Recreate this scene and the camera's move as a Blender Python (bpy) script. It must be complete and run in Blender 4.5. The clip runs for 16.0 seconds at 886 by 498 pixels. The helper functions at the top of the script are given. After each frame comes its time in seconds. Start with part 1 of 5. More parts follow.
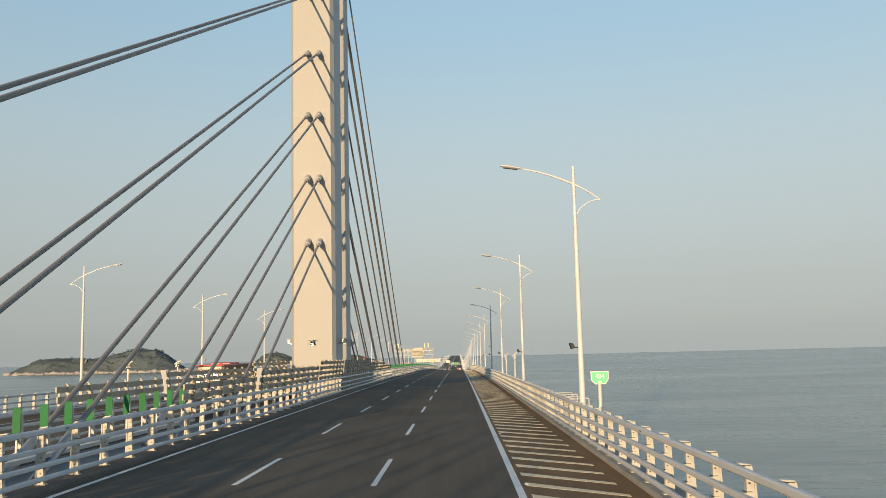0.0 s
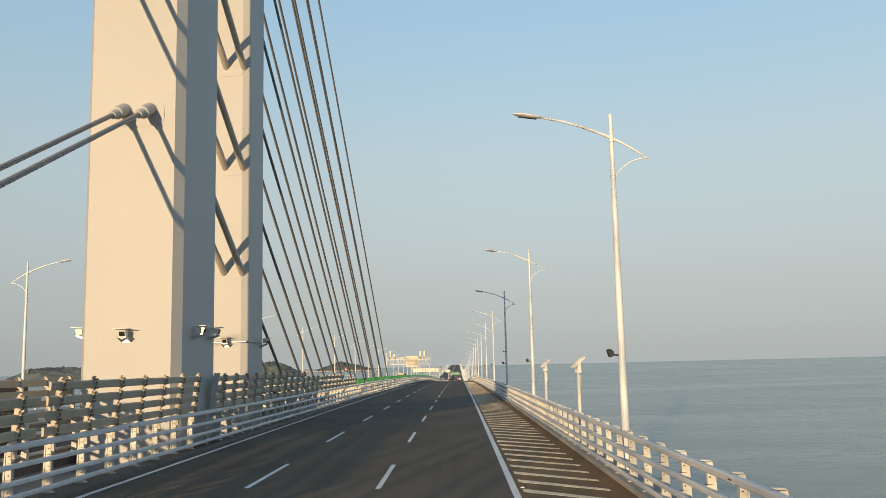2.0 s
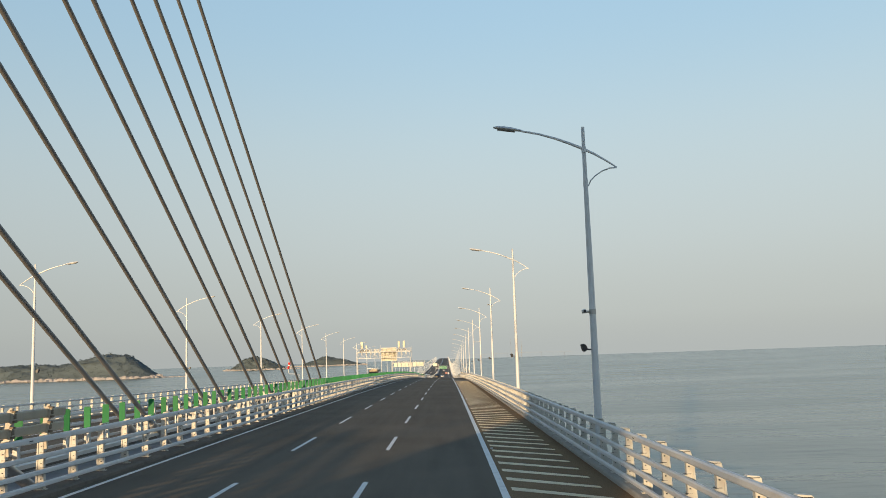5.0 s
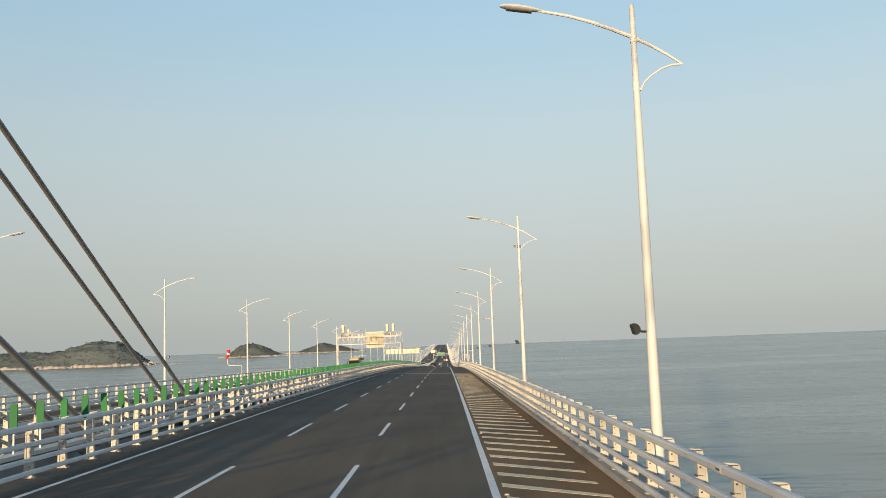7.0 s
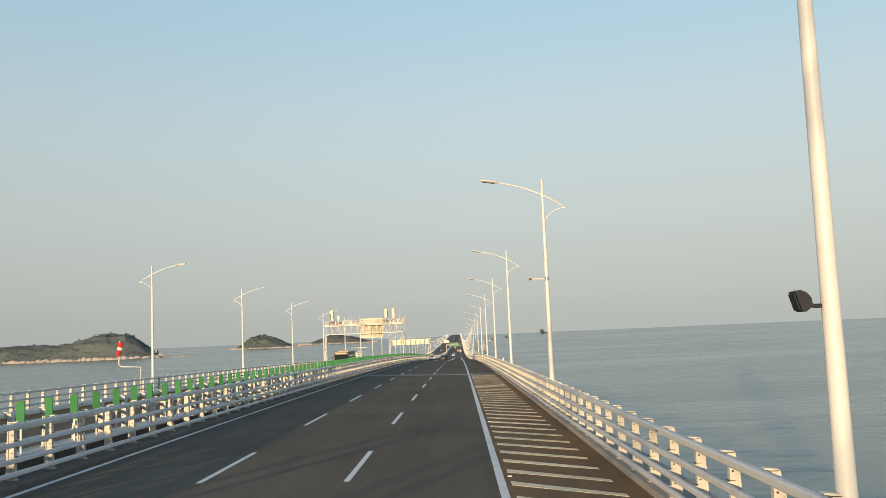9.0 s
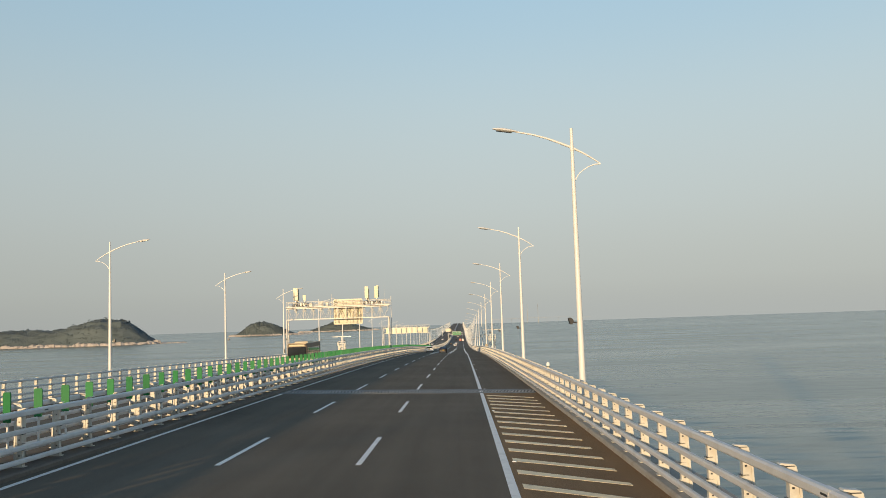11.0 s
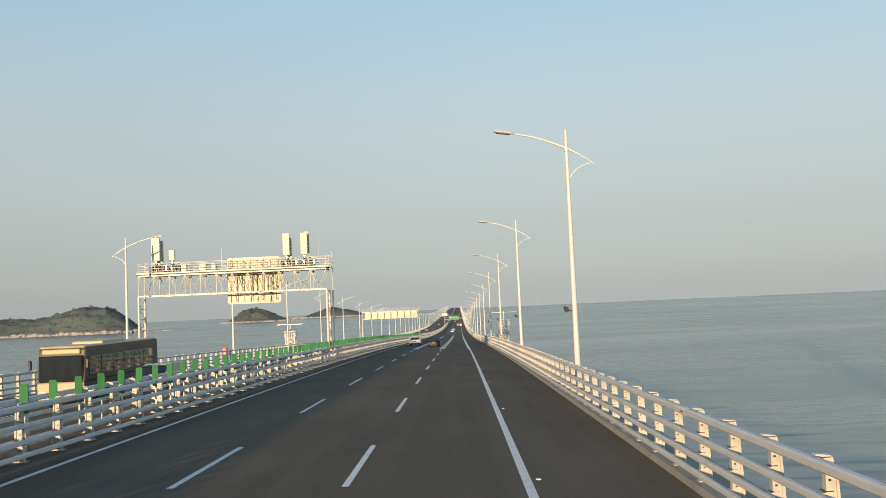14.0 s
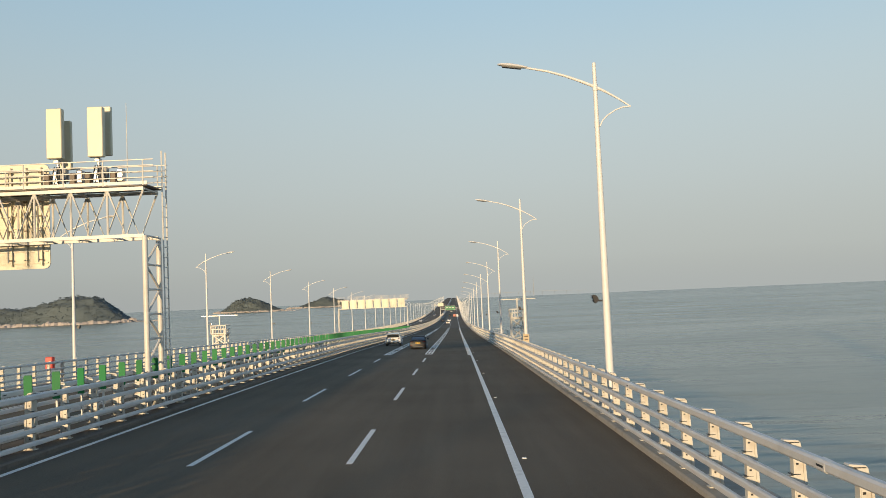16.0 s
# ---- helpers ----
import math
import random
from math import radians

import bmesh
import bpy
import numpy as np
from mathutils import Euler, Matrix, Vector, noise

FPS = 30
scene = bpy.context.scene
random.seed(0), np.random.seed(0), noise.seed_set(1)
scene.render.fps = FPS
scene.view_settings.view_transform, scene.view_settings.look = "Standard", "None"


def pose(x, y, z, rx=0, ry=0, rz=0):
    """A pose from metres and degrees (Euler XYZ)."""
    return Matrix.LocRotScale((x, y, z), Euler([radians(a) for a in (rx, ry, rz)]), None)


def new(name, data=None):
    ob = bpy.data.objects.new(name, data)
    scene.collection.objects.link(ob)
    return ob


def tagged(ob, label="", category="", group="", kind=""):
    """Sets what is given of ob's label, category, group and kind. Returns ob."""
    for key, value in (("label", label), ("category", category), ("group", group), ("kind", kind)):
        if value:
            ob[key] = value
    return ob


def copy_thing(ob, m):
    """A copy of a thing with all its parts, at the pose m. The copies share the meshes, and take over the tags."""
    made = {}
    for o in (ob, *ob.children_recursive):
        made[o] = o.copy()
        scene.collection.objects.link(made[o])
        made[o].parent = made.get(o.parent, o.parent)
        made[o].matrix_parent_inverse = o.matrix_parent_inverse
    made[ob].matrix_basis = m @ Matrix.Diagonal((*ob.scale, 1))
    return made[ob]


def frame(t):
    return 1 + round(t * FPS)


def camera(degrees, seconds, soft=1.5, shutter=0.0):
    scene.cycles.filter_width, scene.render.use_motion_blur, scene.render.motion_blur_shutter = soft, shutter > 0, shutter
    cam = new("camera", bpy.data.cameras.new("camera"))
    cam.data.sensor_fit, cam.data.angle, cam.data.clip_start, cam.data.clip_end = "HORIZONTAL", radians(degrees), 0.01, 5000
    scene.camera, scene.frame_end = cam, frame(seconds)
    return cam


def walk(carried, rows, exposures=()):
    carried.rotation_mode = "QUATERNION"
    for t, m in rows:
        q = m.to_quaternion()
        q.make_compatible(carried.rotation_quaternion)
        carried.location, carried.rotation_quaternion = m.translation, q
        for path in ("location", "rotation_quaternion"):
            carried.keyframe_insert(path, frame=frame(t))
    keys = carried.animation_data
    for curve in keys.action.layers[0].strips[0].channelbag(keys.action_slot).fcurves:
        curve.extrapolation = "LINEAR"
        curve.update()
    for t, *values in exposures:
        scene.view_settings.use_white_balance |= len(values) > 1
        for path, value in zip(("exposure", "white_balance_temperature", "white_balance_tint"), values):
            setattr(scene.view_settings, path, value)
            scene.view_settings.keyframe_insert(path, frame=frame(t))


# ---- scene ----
# ---- camera ----
# World: y runs along the bridge, x to the right of the lane line between the middle and the right lane.
GRADE, BEND, TURN, FALL = -0.00534, -1.40914e-5, -2.03071e-7, 0.02684


def crown(y):
    """Height of the roadway's reference line along the bridge: a crest, then a sag that climbs to the next high span."""
    e = min(y, 460)
    z = GRADE * e + BEND * e * e / 2 + TURN * e ** 3 / 6
    if y <= 460:
        return z
    slope, d = GRADE + BEND * e + TURN * e * e / 2, min(y - 460, 850)
    return z + slope * d + 4.2e-5 * d * d / 2 + (slope + 4.2e-5 * 850) * (y - 460 - d)


def axis(y):
    """The line midway between the two carriageways: the gap is wider along the cable-stayed span."""
    s = min(max((y - 135) / 140, 0), 1)
    return -10.85 + 1.88 * s * s * (3 - 2 * s)


def plate_line(y):
    """The row of green plates: beside the middle along the cable-stayed span, in the middle further on."""
    return -10.3 + (axis(y) + 10.85) * 1.33 / 1.88


def road(x, y):
    """Height of the road surface: each carriageway falls to its outer side."""
    m = axis(y)
    return crown(y) - FALL * (x if x > m else 2 * m - x)


cam = camera(55.04, 16.0, soft=0.8)
PATH = (
    (0.0, 2.37, -0.31, 3.414, 1.03, 6.85, 1.34),
    (0.5, 2.37, 10.61, 3.361, 0.99, 6.61, 1.84),
    (1.0, 2.35, 21.48, 3.299, 0.87, 6.38, 1.88),
    (1.5, 2.34, 32.30, 3.236, 0.88, 6.68, 1.44),
    (2.0, 2.38, 43.21, 3.172, 1.03, 7.47, 1.29),
    (2.5, 2.40, 54.25, 3.100, 1.06, 7.81, 1.45),
    (3.0, 2.41, 65.11, 3.023, 1.01, 7.78, 1.37),
    (3.5, 2.37, 75.91, 2.955, 0.71, 7.53, 1.35),
    (4.0, 2.37, 86.75, 2.879, 0.56, 7.38, 1.51),
    (6.5, 2.72, 141.78, 2.412, -0.08, 6.29, 2.23),
    (7.0, 2.79, 152.66, 2.307, 0.14, 6.11, 2.01),
    (7.5, 2.89, 163.44, 2.193, 0.46, 6.00, 1.90),
    (8.0, 2.96, 174.30, 2.075, 0.66, 5.83, 1.99),
    (8.5, 3.00, 185.18, 1.955, 0.83, 5.65, 2.12),
    (9.0, 2.99, 196.17, 1.827, 1.05, 5.49, 2.41),
    (11.5, 2.80, 251.14, 1.083, 1.23, 4.51, 1.85),
    (12.0, 2.75, 261.92, 0.915, 1.15, 4.33, 2.14),
    (12.5, 2.69, 272.57, 0.745, 1.17, 4.28, 2.05),
    (13.0, 2.62, 283.21, 0.561, 1.05, 3.99, 2.35),
    (13.5, 2.57, 293.85, 0.359, 0.98, 3.79, 2.28),
    (14.0, 2.57, 304.72, 0.170, 1.03, 3.70, 2.49),
    (14.5, 2.58, 315.59, -0.039, 1.06, 3.58, 2.59),
    (15.0, 2.59, 326.46, -0.262, 1.03, 3.47, 2.72),
    (15.5, 2.62, 337.20, -0.484, 0.91, 3.22, 2.29),
    (16.0, 2.65, 347.90, -0.727, 0.80, 3.04, 2.42),
)
# the camera's own brightness and white balance drift a little on the way
EXPOSURES = (
    (0.0, -0.04, 6600, 10), (1.5, -0.03, 6580, 10), (2.0, 0.0, 6500, 10), (2.5, -0.07, 6300, 10), (3.0, 0.07, 6200, 10), (4.0, 0.05, 6420, 10),
    (6.5, 0.08, 6640, 10), (9.0, 0.09, 6760, 10), (11.5, -0.04, 6700, 10), (13.0, -0.03, 6670, 10), (14.0, 0.03, 6590, 10), (14.5, 0.03, 6640, 10), (15.0, -0.05, 6650, 10), (16.0, -0.05, 6610, 10),
)
walk(cam, [(t, pose(x, y, z, 90 + pitch, roll, yaw)) for t, x, y, z, yaw, pitch, roll in PATH], EXPOSURES)

# ---- world, sun ----
SUN_AZ, SUN_EL = radians(16.3), radians(6.9)  # the light runs ahead and slightly to the right
world = bpy.data.worlds.new("sky")
scene.world = world
world.use_nodes = True
wn, wl = world.node_tree.nodes, world.node_tree.links
sky = wn.new("ShaderNodeTexSky")
sky.sky_type = "NISHITA"
sky.sun_disc = False
sky.sun_elevation = SUN_EL
sky.sun_rotation = math.pi + SUN_AZ
sky.air_density, sky.dust_density, sky.ozone_density = 1.0, 2.2, 2.0
# haze: low over the horizon the sky pales into blue-grey and then warm grey, all round
way = wn.new("ShaderNodeTexCoord")
split = wn.new("ShaderNodeSeparateXYZ")
wl.new(way.outputs["Generated"], split.inputs[0])
veil = wn.new("ShaderNodeValToRGB")
stops = (
    (0.0, (0.41, 0.44, 0.435)), (0.04, (0.463, 0.493, 0.465)), (0.127, (0.52, 0.585, 0.583)), (0.237, (0.50, 0.625, 0.675)), (0.34, (0.385, 0.575, 0.715)),
    (0.43, (0.355, 0.55, 0.72)), (0.5, (0.28, 0.45, 0.62)), (0.58, (0.17, 0.29, 0.46)), (0.72, (0.11, 0.20, 0.36)), (1.0, (0.09, 0.17, 0.33)),
)
while len(veil.color_ramp.elements) < len(stops):
    veil.color_ramp.elements.new(0.5)
for e, (at, colour) in zip(veil.color_ramp.elements, stops):
    e.position, e.color = at, (*colour, 1)
veil.color_ramp.interpolation = "B_SPLINE"
wl.new(split.outputs["Z"], veil.inputs[0])
side = wn.new("ShaderNodeMapRange")
side.interpolation_type = "SMOOTHSTEP"
side.inputs["From Min"].default_value, side.inputs["From Max"].default_value = -0.75, 0.15
side.inputs["To Min"].default_value, side.inputs["To Max"].default_value = 8.8, 10.35
wl.new(split.outputs["X"], side.inputs["Value"])
lift = wn.new("ShaderNodeVectorMath")
lift.operation = "SCALE"
wl.new(side.outputs[0], lift.inputs["Scale"])
wl.new(veil.outputs[0], lift.inputs[0])
clear = wn.new("ShaderNodeMapRange")
clear.interpolation_type = "SMOOTHSTEP"
clear.inputs["From Min"].default_value, clear.inputs["From Max"].default_value = 0.7, 1.3
wl.new(split.outputs["Z"], clear.inputs["Value"])
haze = wn.new("ShaderNodeMix")
haze.data_type = "RGBA"
wl.new(clear.outputs[0], haze.inputs[0])
wl.new(lift.outputs[0], haze.inputs[6])
wl.new(sky.outputs[0], haze.inputs[7])
wn["Background"].inputs["Strength"].default_value = 0.10
wl.new(haze.outputs[2], wn["Background"].inputs["Color"])

sun = new("sun", bpy.data.lights.new("sun", "SUN"))
sun.data.energy, sun.data.angle, sun.data.color = 5.0, radians(0.65), (1.0, 0.72, 0.41)
ray_way = Vector((math.sin(SUN_AZ) * math.cos(SUN_EL), math.cos(SUN_AZ) * math.cos(SUN_EL), -math.sin(SUN_EL)))
sun.matrix_world = Matrix.Translation((-60, -200, 80)) @ ray_way.to_track_quat("-Z", "Y").to_matrix().to_4x4()


# ---- materials ----
def material(name, colour, rough=0.5, metal=0.0, vary=0.12, scale=6.0, grain=60.0, bump=0.1, dirt=None, dirt_amount=0.35, piece=0.0, coat=0.0):
    """A painted, mineral or plastic surface with colour drift at two scales, stains and fine relief."""
    m = bpy.data.materials.new(name)
    m.use_nodes = True
    n, l = m.node_tree.nodes, m.node_tree.links
    b = n["Principled BSDF"]
    b.inputs["Roughness"].default_value, b.inputs["Metallic"].default_value = rough, metal
    b.inputs["Coat Weight"].default_value = coat
    co = n.new("ShaderNodeTexCoord")
    big, fine = n.new("ShaderNodeTexNoise"), n.new("ShaderNodeTexNoise")
    big.inputs["Scale"].default_value, big.inputs["Detail"].default_value = scale, 5
    fine.inputs["Scale"].default_value, fine.inputs["Detail"].default_value = grain, 3
    for t in (big, fine):
        l.new(co.outputs["Object"], t.inputs["Vector"])
    add = n.new("ShaderNodeMath")
    add.operation = "MULTIPLY_ADD"
    l.new(fine.outputs["Fac"], add.inputs[0])
    add.inputs[1].default_value = 0.5
    half = n.new("ShaderNodeMath")
    half.operation = "MULTIPLY"
    half.inputs[1].default_value = 0.5
    l.new(big.outputs["Fac"], half.inputs[0])
    l.new(half.outputs[0], add.inputs[2])
    ramp = n.new("ShaderNodeMapRange")
    ramp.inputs["From Min"].default_value, ramp.inputs["From Max"].default_value = 0.3, 0.7
    ramp.inputs["To Min"].default_value, ramp.inputs["To Max"].default_value = 1 - vary, 1 + vary
    l.new(add.outputs[0], ramp.inputs["Value"])
    shade = ramp.outputs[0]
    if piece:
        info = n.new("ShaderNodeObjectInfo")
        each = n.new("ShaderNodeMapRange")
        each.inputs["To Min"].default_value, each.inputs["To Max"].default_value = 1 - piece, 1 + piece
        l.new(info.outputs["Random"], each.inputs["Value"])
        mul = n.new("ShaderNodeMath")
        mul.operation = "MULTIPLY"
        l.new(shade, mul.inputs[0]), l.new(each.outputs[0], mul.inputs[1])
        shade = mul.outputs[0]
    tone = n.new("ShaderNodeVectorMath")
    tone.operation = "SCALE"
    tone.inputs[0].default_value = colour
    l.new(shade, tone.inputs["Scale"])
    out = tone.outputs[0]
    if dirt:
        spot = n.new("ShaderNodeTexNoise")
        spot.inputs["Scale"].default_value, spot.inputs["Detail"].default_value = scale * 2.3, 8
        l.new(co.outputs["Object"], spot.inputs["Vector"])
        cut = n.new("ShaderNodeMapRange")
        cut.inputs["From Min"].default_value, cut.inputs["From Max"].default_value = 0.52, 0.78
        cut.inputs["To Max"].default_value = dirt_amount
        l.new(spot.outputs["Fac"], cut.inputs["Value"])
        mix = n.new("ShaderNodeMix")
        mix.data_type = "RGBA"
        l.new(cut.outputs[0], mix.inputs[0])
        l.new(out, mix.inputs[6])
        mix.inputs[7].default_value = (*dirt, 1)
        out = mix.outputs[2]
    l.new(out, b.inputs["Base Color"])
    if bump:
        bn = n.new("ShaderNodeBump")
        bn.inputs["Strength"].default_value, bn.inputs["Distance"].default_value = bump, 0.01
        l.new(fine.outputs["Fac"], bn.inputs["Height"])
        l.new(bn.outputs[0], b.inputs["Normal"])
    return m


LAMP_PAINT = material("white_lamp_paint", (0.69, 0.70, 0.70), 0.42, 0.0, 0.05, 1.5, 40, 0.05, (0.45, 0.41, 0.35), 0.2, piece=0.03)
STEEL_WHITE = material("white_painted_steel", (0.66, 0.645, 0.60), 0.42, 0.0, 0.06, 1.5, 40, 0.05, (0.36, 0.30, 0.23), 0.35, piece=0.05)
RUST_BROWN = material("rust_brown_steel", (0.17, 0.125, 0.085), 0.7, 0.1, 0.2, 3.0, 40, 0.1, (0.30, 0.26, 0.20), 0.3)
RAIL_GREY = material("pale_grey_rail_paint", (0.68, 0.67, 0.65), 0.45, 0.0, 0.06, 0.8, 30, 0.05, (0.34, 0.30, 0.25), 0.3)
POST_WHITE = material("cream_post_paint", (0.56, 0.54, 0.485), 0.45, 0.0, 0.06, 2.0, 40, 0.05, (0.33, 0.24, 0.15), 0.45, piece=0.07)
SLAT_CREAM = material("weathered_slat", (0.42, 0.36, 0.27), 0.5, 0.0, 0.14, 0.9, 25, 0.08, (0.28, 0.21, 0.14), 0.5)
# Base darkened to stand in for shade on the fence; stains come extra.
FENCE_POST = material("stained_shaded_post_paint", (0.46, 0.41, 0.33), 0.5, 0.0, 0.12, 2.0, 40, 0.08, (0.22, 0.15, 0.09), 0.6, piece=0.08)
TOWER_PAINT = material("tower_paint", (0.43, 0.425, 0.41), 0.55, 0.0, 0.035, 0.35, 8, 0.03, (0.48, 0.44, 0.38), 0.16)
PIPE_PAINT = material("guide_pipe_paint", (0.50, 0.45, 0.39), 0.5, 0.0, 0.08, 1.0, 20, 0.05, (0.2, 0.16, 0.12), 0.3)
CABLE_SHEATH = material("cable_sheath", (0.23, 0.22, 0.21), 0.5, 0.0, 0.12, 1.2, 20, 0.1)
DARK_METAL = material("dark_metal", (0.035, 0.036, 0.04), 0.4, 0.4, 0.15, 4, 50, 0.05)
GALVANISED = material("galvanised_steel", (0.45, 0.45, 0.44), 0.4, 0.7, 0.12, 3, 40, 0.08, (0.22, 0.18, 0.14), 0.3)
CONCRETE = material("kerb_concrete", (0.36, 0.33, 0.28), 0.85, 0.0, 0.14, 0.7, 14, 0.4, (0.20, 0.15, 0.10), 0.5)
# Inner kerbs: a much darker tone than CONCRETE.
DARK_KERB = material("dark_kerb_concrete", (0.15, 0.125, 0.10), 0.85, 0.0, 0.2, 0.7, 14, 0.4, (0.07, 0.055, 0.04), 0.6)
JOINT_STEEL = material("worn_dark_steel", (0.26, 0.245, 0.22), 0.5, 0.3, 0.15, 3, 40, 0.08, (0.08, 0.07, 0.06), 0.5, piece=0.12)
JOINT_CONCRETE = material("joint_concrete", (0.20, 0.20, 0.19), 0.8, 0.0, 0.2, 0.9, 20, 0.3, (0.05, 0.05, 0.05), 0.8)
DECK_STEEL = material("deck_steel", (0.34, 0.34, 0.33), 0.6, 0.0, 0.1, 0.6, 20, 0.1, (0.18, 0.13, 0.09), 0.4)
GREEN_PLATE = material("green_plastic", (0.006, 0.17, 0.045), 0.65, 0.0, 0.10, 2, 30, 0.05, (0.03, 0.16, 0.05), 0.3, piece=0.14)
PAINT_LINE = material("road_line_paint", (0.90, 0.87, 0.80), 0.7, 0.0, 0.06, 1.6, 30, 0.3, (0.40, 0.37, 0.33), 0.35, piece=0.05)
# White stripes tinted cream: the low sun's warmth is put into the colour.
PAINT_STRIPE = material("worn_sun_tinted_stripe_paint", (0.92, 0.76, 0.48), 0.7, 0.0, 0.12, 1.6, 30, 0.3, (0.34, 0.26, 0.16), 0.45, piece=0.08)
ANTENNA = material("antenna_casing", (0.66, 0.61, 0.45), 0.4, 0.0, 0.04, 1, 20, 0.03)
SIGN_BACK = material("sign_back", (0.66, 0.62, 0.49), 0.45, 0.0, 0.06, 1, 20, 0.05, (0.45, 0.40, 0.30), 0.3)
RED_PAINT = material("red_paint", (0.55, 0.035, 0.025), 0.35, 0.0, 0.05, 2, 20, 0.03)
RUBBER = material("rubber", (0.02, 0.02, 0.02), 0.8, 0.0, 0.1, 5, 60, 0.2)
CAR_WHITE = material("white_car_paint", (0.78, 0.78, 0.77), 0.25, 0.0, 0.02, 1, 20, 0.0, coat=0.8)
CAR_GREY = material("bronze_grey_car_paint", (0.012, 0.0135, 0.016), 0.5, 0.0, 0.03, 1, 40, 0.0, coat=0.0)
DULL_RED = material("faded_red_paint", (0.5, 0.2, 0.15), 0.5, 0.0, 0.05, 2, 20, 0.02)
CAR_BLUE = material("blue_car_paint", (0.06, 0.11, 0.20), 0.28, 0.3, 0.03, 1, 40, 0.0, coat=0.8)
CAR_SILVER = material("silver_car_paint", (0.5, 0.5, 0.5), 0.28, 0.6, 0.03, 1, 40, 0.0, coat=0.8)
BROWN_PANEL = material("brown_panel", (0.10, 0.075, 0.055), 0.5, 0.0, 0.15, 0.8, 20, 0.05, (0.05, 0.04, 0.03), 0.4)
BEIGE_PANEL = material("beige_panel", (0.52, 0.42, 0.27), 0.4, 0.0, 0.06, 0.8, 20, 0.04)
GLASS_DARK = material("tinted_glass", (0.02, 0.025, 0.03), 0.05, 0.0, 0.05, 1, 10, 0.0, coat=0.6)
TAIL_RED = material("red_lamp_lens", (0.11, 0.006, 0.006), 0.25, 0.0, 0.05, 8, 60, 0.0, coat=0.2)
PLATE_YELLOW = material("yellow_plate", (0.75, 0.46, 0.04), 0.4, 0.0, 0.03, 3, 30, 0.0)
PLATE_INK = material("plate_ink", (0.03, 0.03, 0.03), 0.5, 0.0, 0.03, 3, 30, 0.0)
CHROME = material("chrome", (0.7, 0.7, 0.7), 0.15, 1.0, 0.03, 3, 30, 0.0)
SIGN_PALE = material("retroreflective_green", (0.20, 0.70, 0.42), 0.4, 0.0, 0.04, 2, 20, 0.0)
SIGN_DULL = material("dull_sign_green", (0.05, 0.22, 0.11), 0.5, 0.0, 0.06, 2, 20, 0.0)
SIGN_WHITE = material("road_sign_white", (0.8, 0.8, 0.78), 0.4, 0.0, 0.03, 2, 20, 0.0)
LENS_GREY = material("grey_lamp_lens", (0.13, 0.13, 0.125), 0.25, 0.0, 0.05, 4, 30, 0.0)
LENS_PALE = material("lamp_lens", (0.62, 0.62, 0.58), 0.2, 0.0, 0.03, 4, 30, 0.0)
ROCK = material("shore_rock", (0.42, 0.38, 0.35), 0.9, 0.0, 0.25, 0.02, 0.2, 0.5)
# The pale blue tint puts distance haze into the far bridge's colour.
LAND = material("haze_tinted_concrete", (0.31, 0.34, 0.37), 0.9, 0.0, 0.2, 0.01, 0.1, 0.3)


def asphalt(name, colour, warm):
    """Road surface with wheel-track wear, long faint streaks and fine aggregate."""
    m = bpy.data.materials.new(name)
    m.use_nodes = True
    n, l = m.node_tree.nodes, m.node_tree.links
    b = n["Principled BSDF"]
    co = n.new("ShaderNodeTexCoord")
    stretch = n.new("ShaderNodeMapping")
    stretch.inputs["Scale"].default_value = (1.1, 0.035, 1)
    l.new(co.outputs["Object"], stretch.inputs["Vector"])
    streak, patch, grit = n.new("ShaderNodeTexNoise"), n.new("ShaderNodeTexNoise"), n.new("ShaderNodeTexNoise")
    streak.inputs["Scale"].default_value, streak.inputs["Detail"].default_value = 1.6, 5
    patch.inputs["Scale"].default_value, patch.inputs["Detail"].default_value = 0.16, 6
    grit.inputs["Scale"].default_value, grit.inputs["Detail"].default_value = 38, 2
    l.new(stretch.outputs[0], streak.inputs["Vector"])
    l.new(co.outputs["Object"], patch.inputs["Vector"]), l.new(co.outputs["Object"], grit.inputs["Vector"])
    total = None
    for src, weight in ((streak, 0.3), (patch, 0.4), (grit, 0.7)):
        mul = n.new("ShaderNodeMath")
        mul.operation = "MULTIPLY"
        mul.inputs[1].default_value = weight
        l.new(src.outputs["Fac"], mul.inputs[0])
        if total:
            add = n.new("ShaderNodeMath")
            l.new(total, add.inputs[0]), l.new(mul.outputs[0], add.inputs[1])
            total = add.outputs[0]
        else:
            total = mul.outputs[0]
    ramp = n.new("ShaderNodeMapRange")
    ramp.inputs["From Min"].default_value, ramp.inputs["From Max"].default_value = 0.45, 0.95
    l.new(total, ramp.inputs["Value"])
    mix = n.new("ShaderNodeMix")
    mix.data_type = "RGBA"
    mix.inputs[6].default_value, mix.inputs[7].default_value = (*colour, 1), (*warm, 1)
    l.new(ramp.outputs[0], mix.inputs[0])
    l.new(mix.outputs[2], b.inputs["Base Color"])
    b.inputs["Roughness"].default_value = 0.85
    b.inputs["Specular IOR Level"].default_value = 0.04
    bn = n.new("ShaderNodeBump")
    bn.inputs["Strength"].default_value, bn.inputs["Distance"].default_value = 0.7, 0.012
    l.new(grit.outputs["Fac"], bn.inputs["Height"]), l.new(bn.outputs[0], b.inputs["Normal"])
    return m


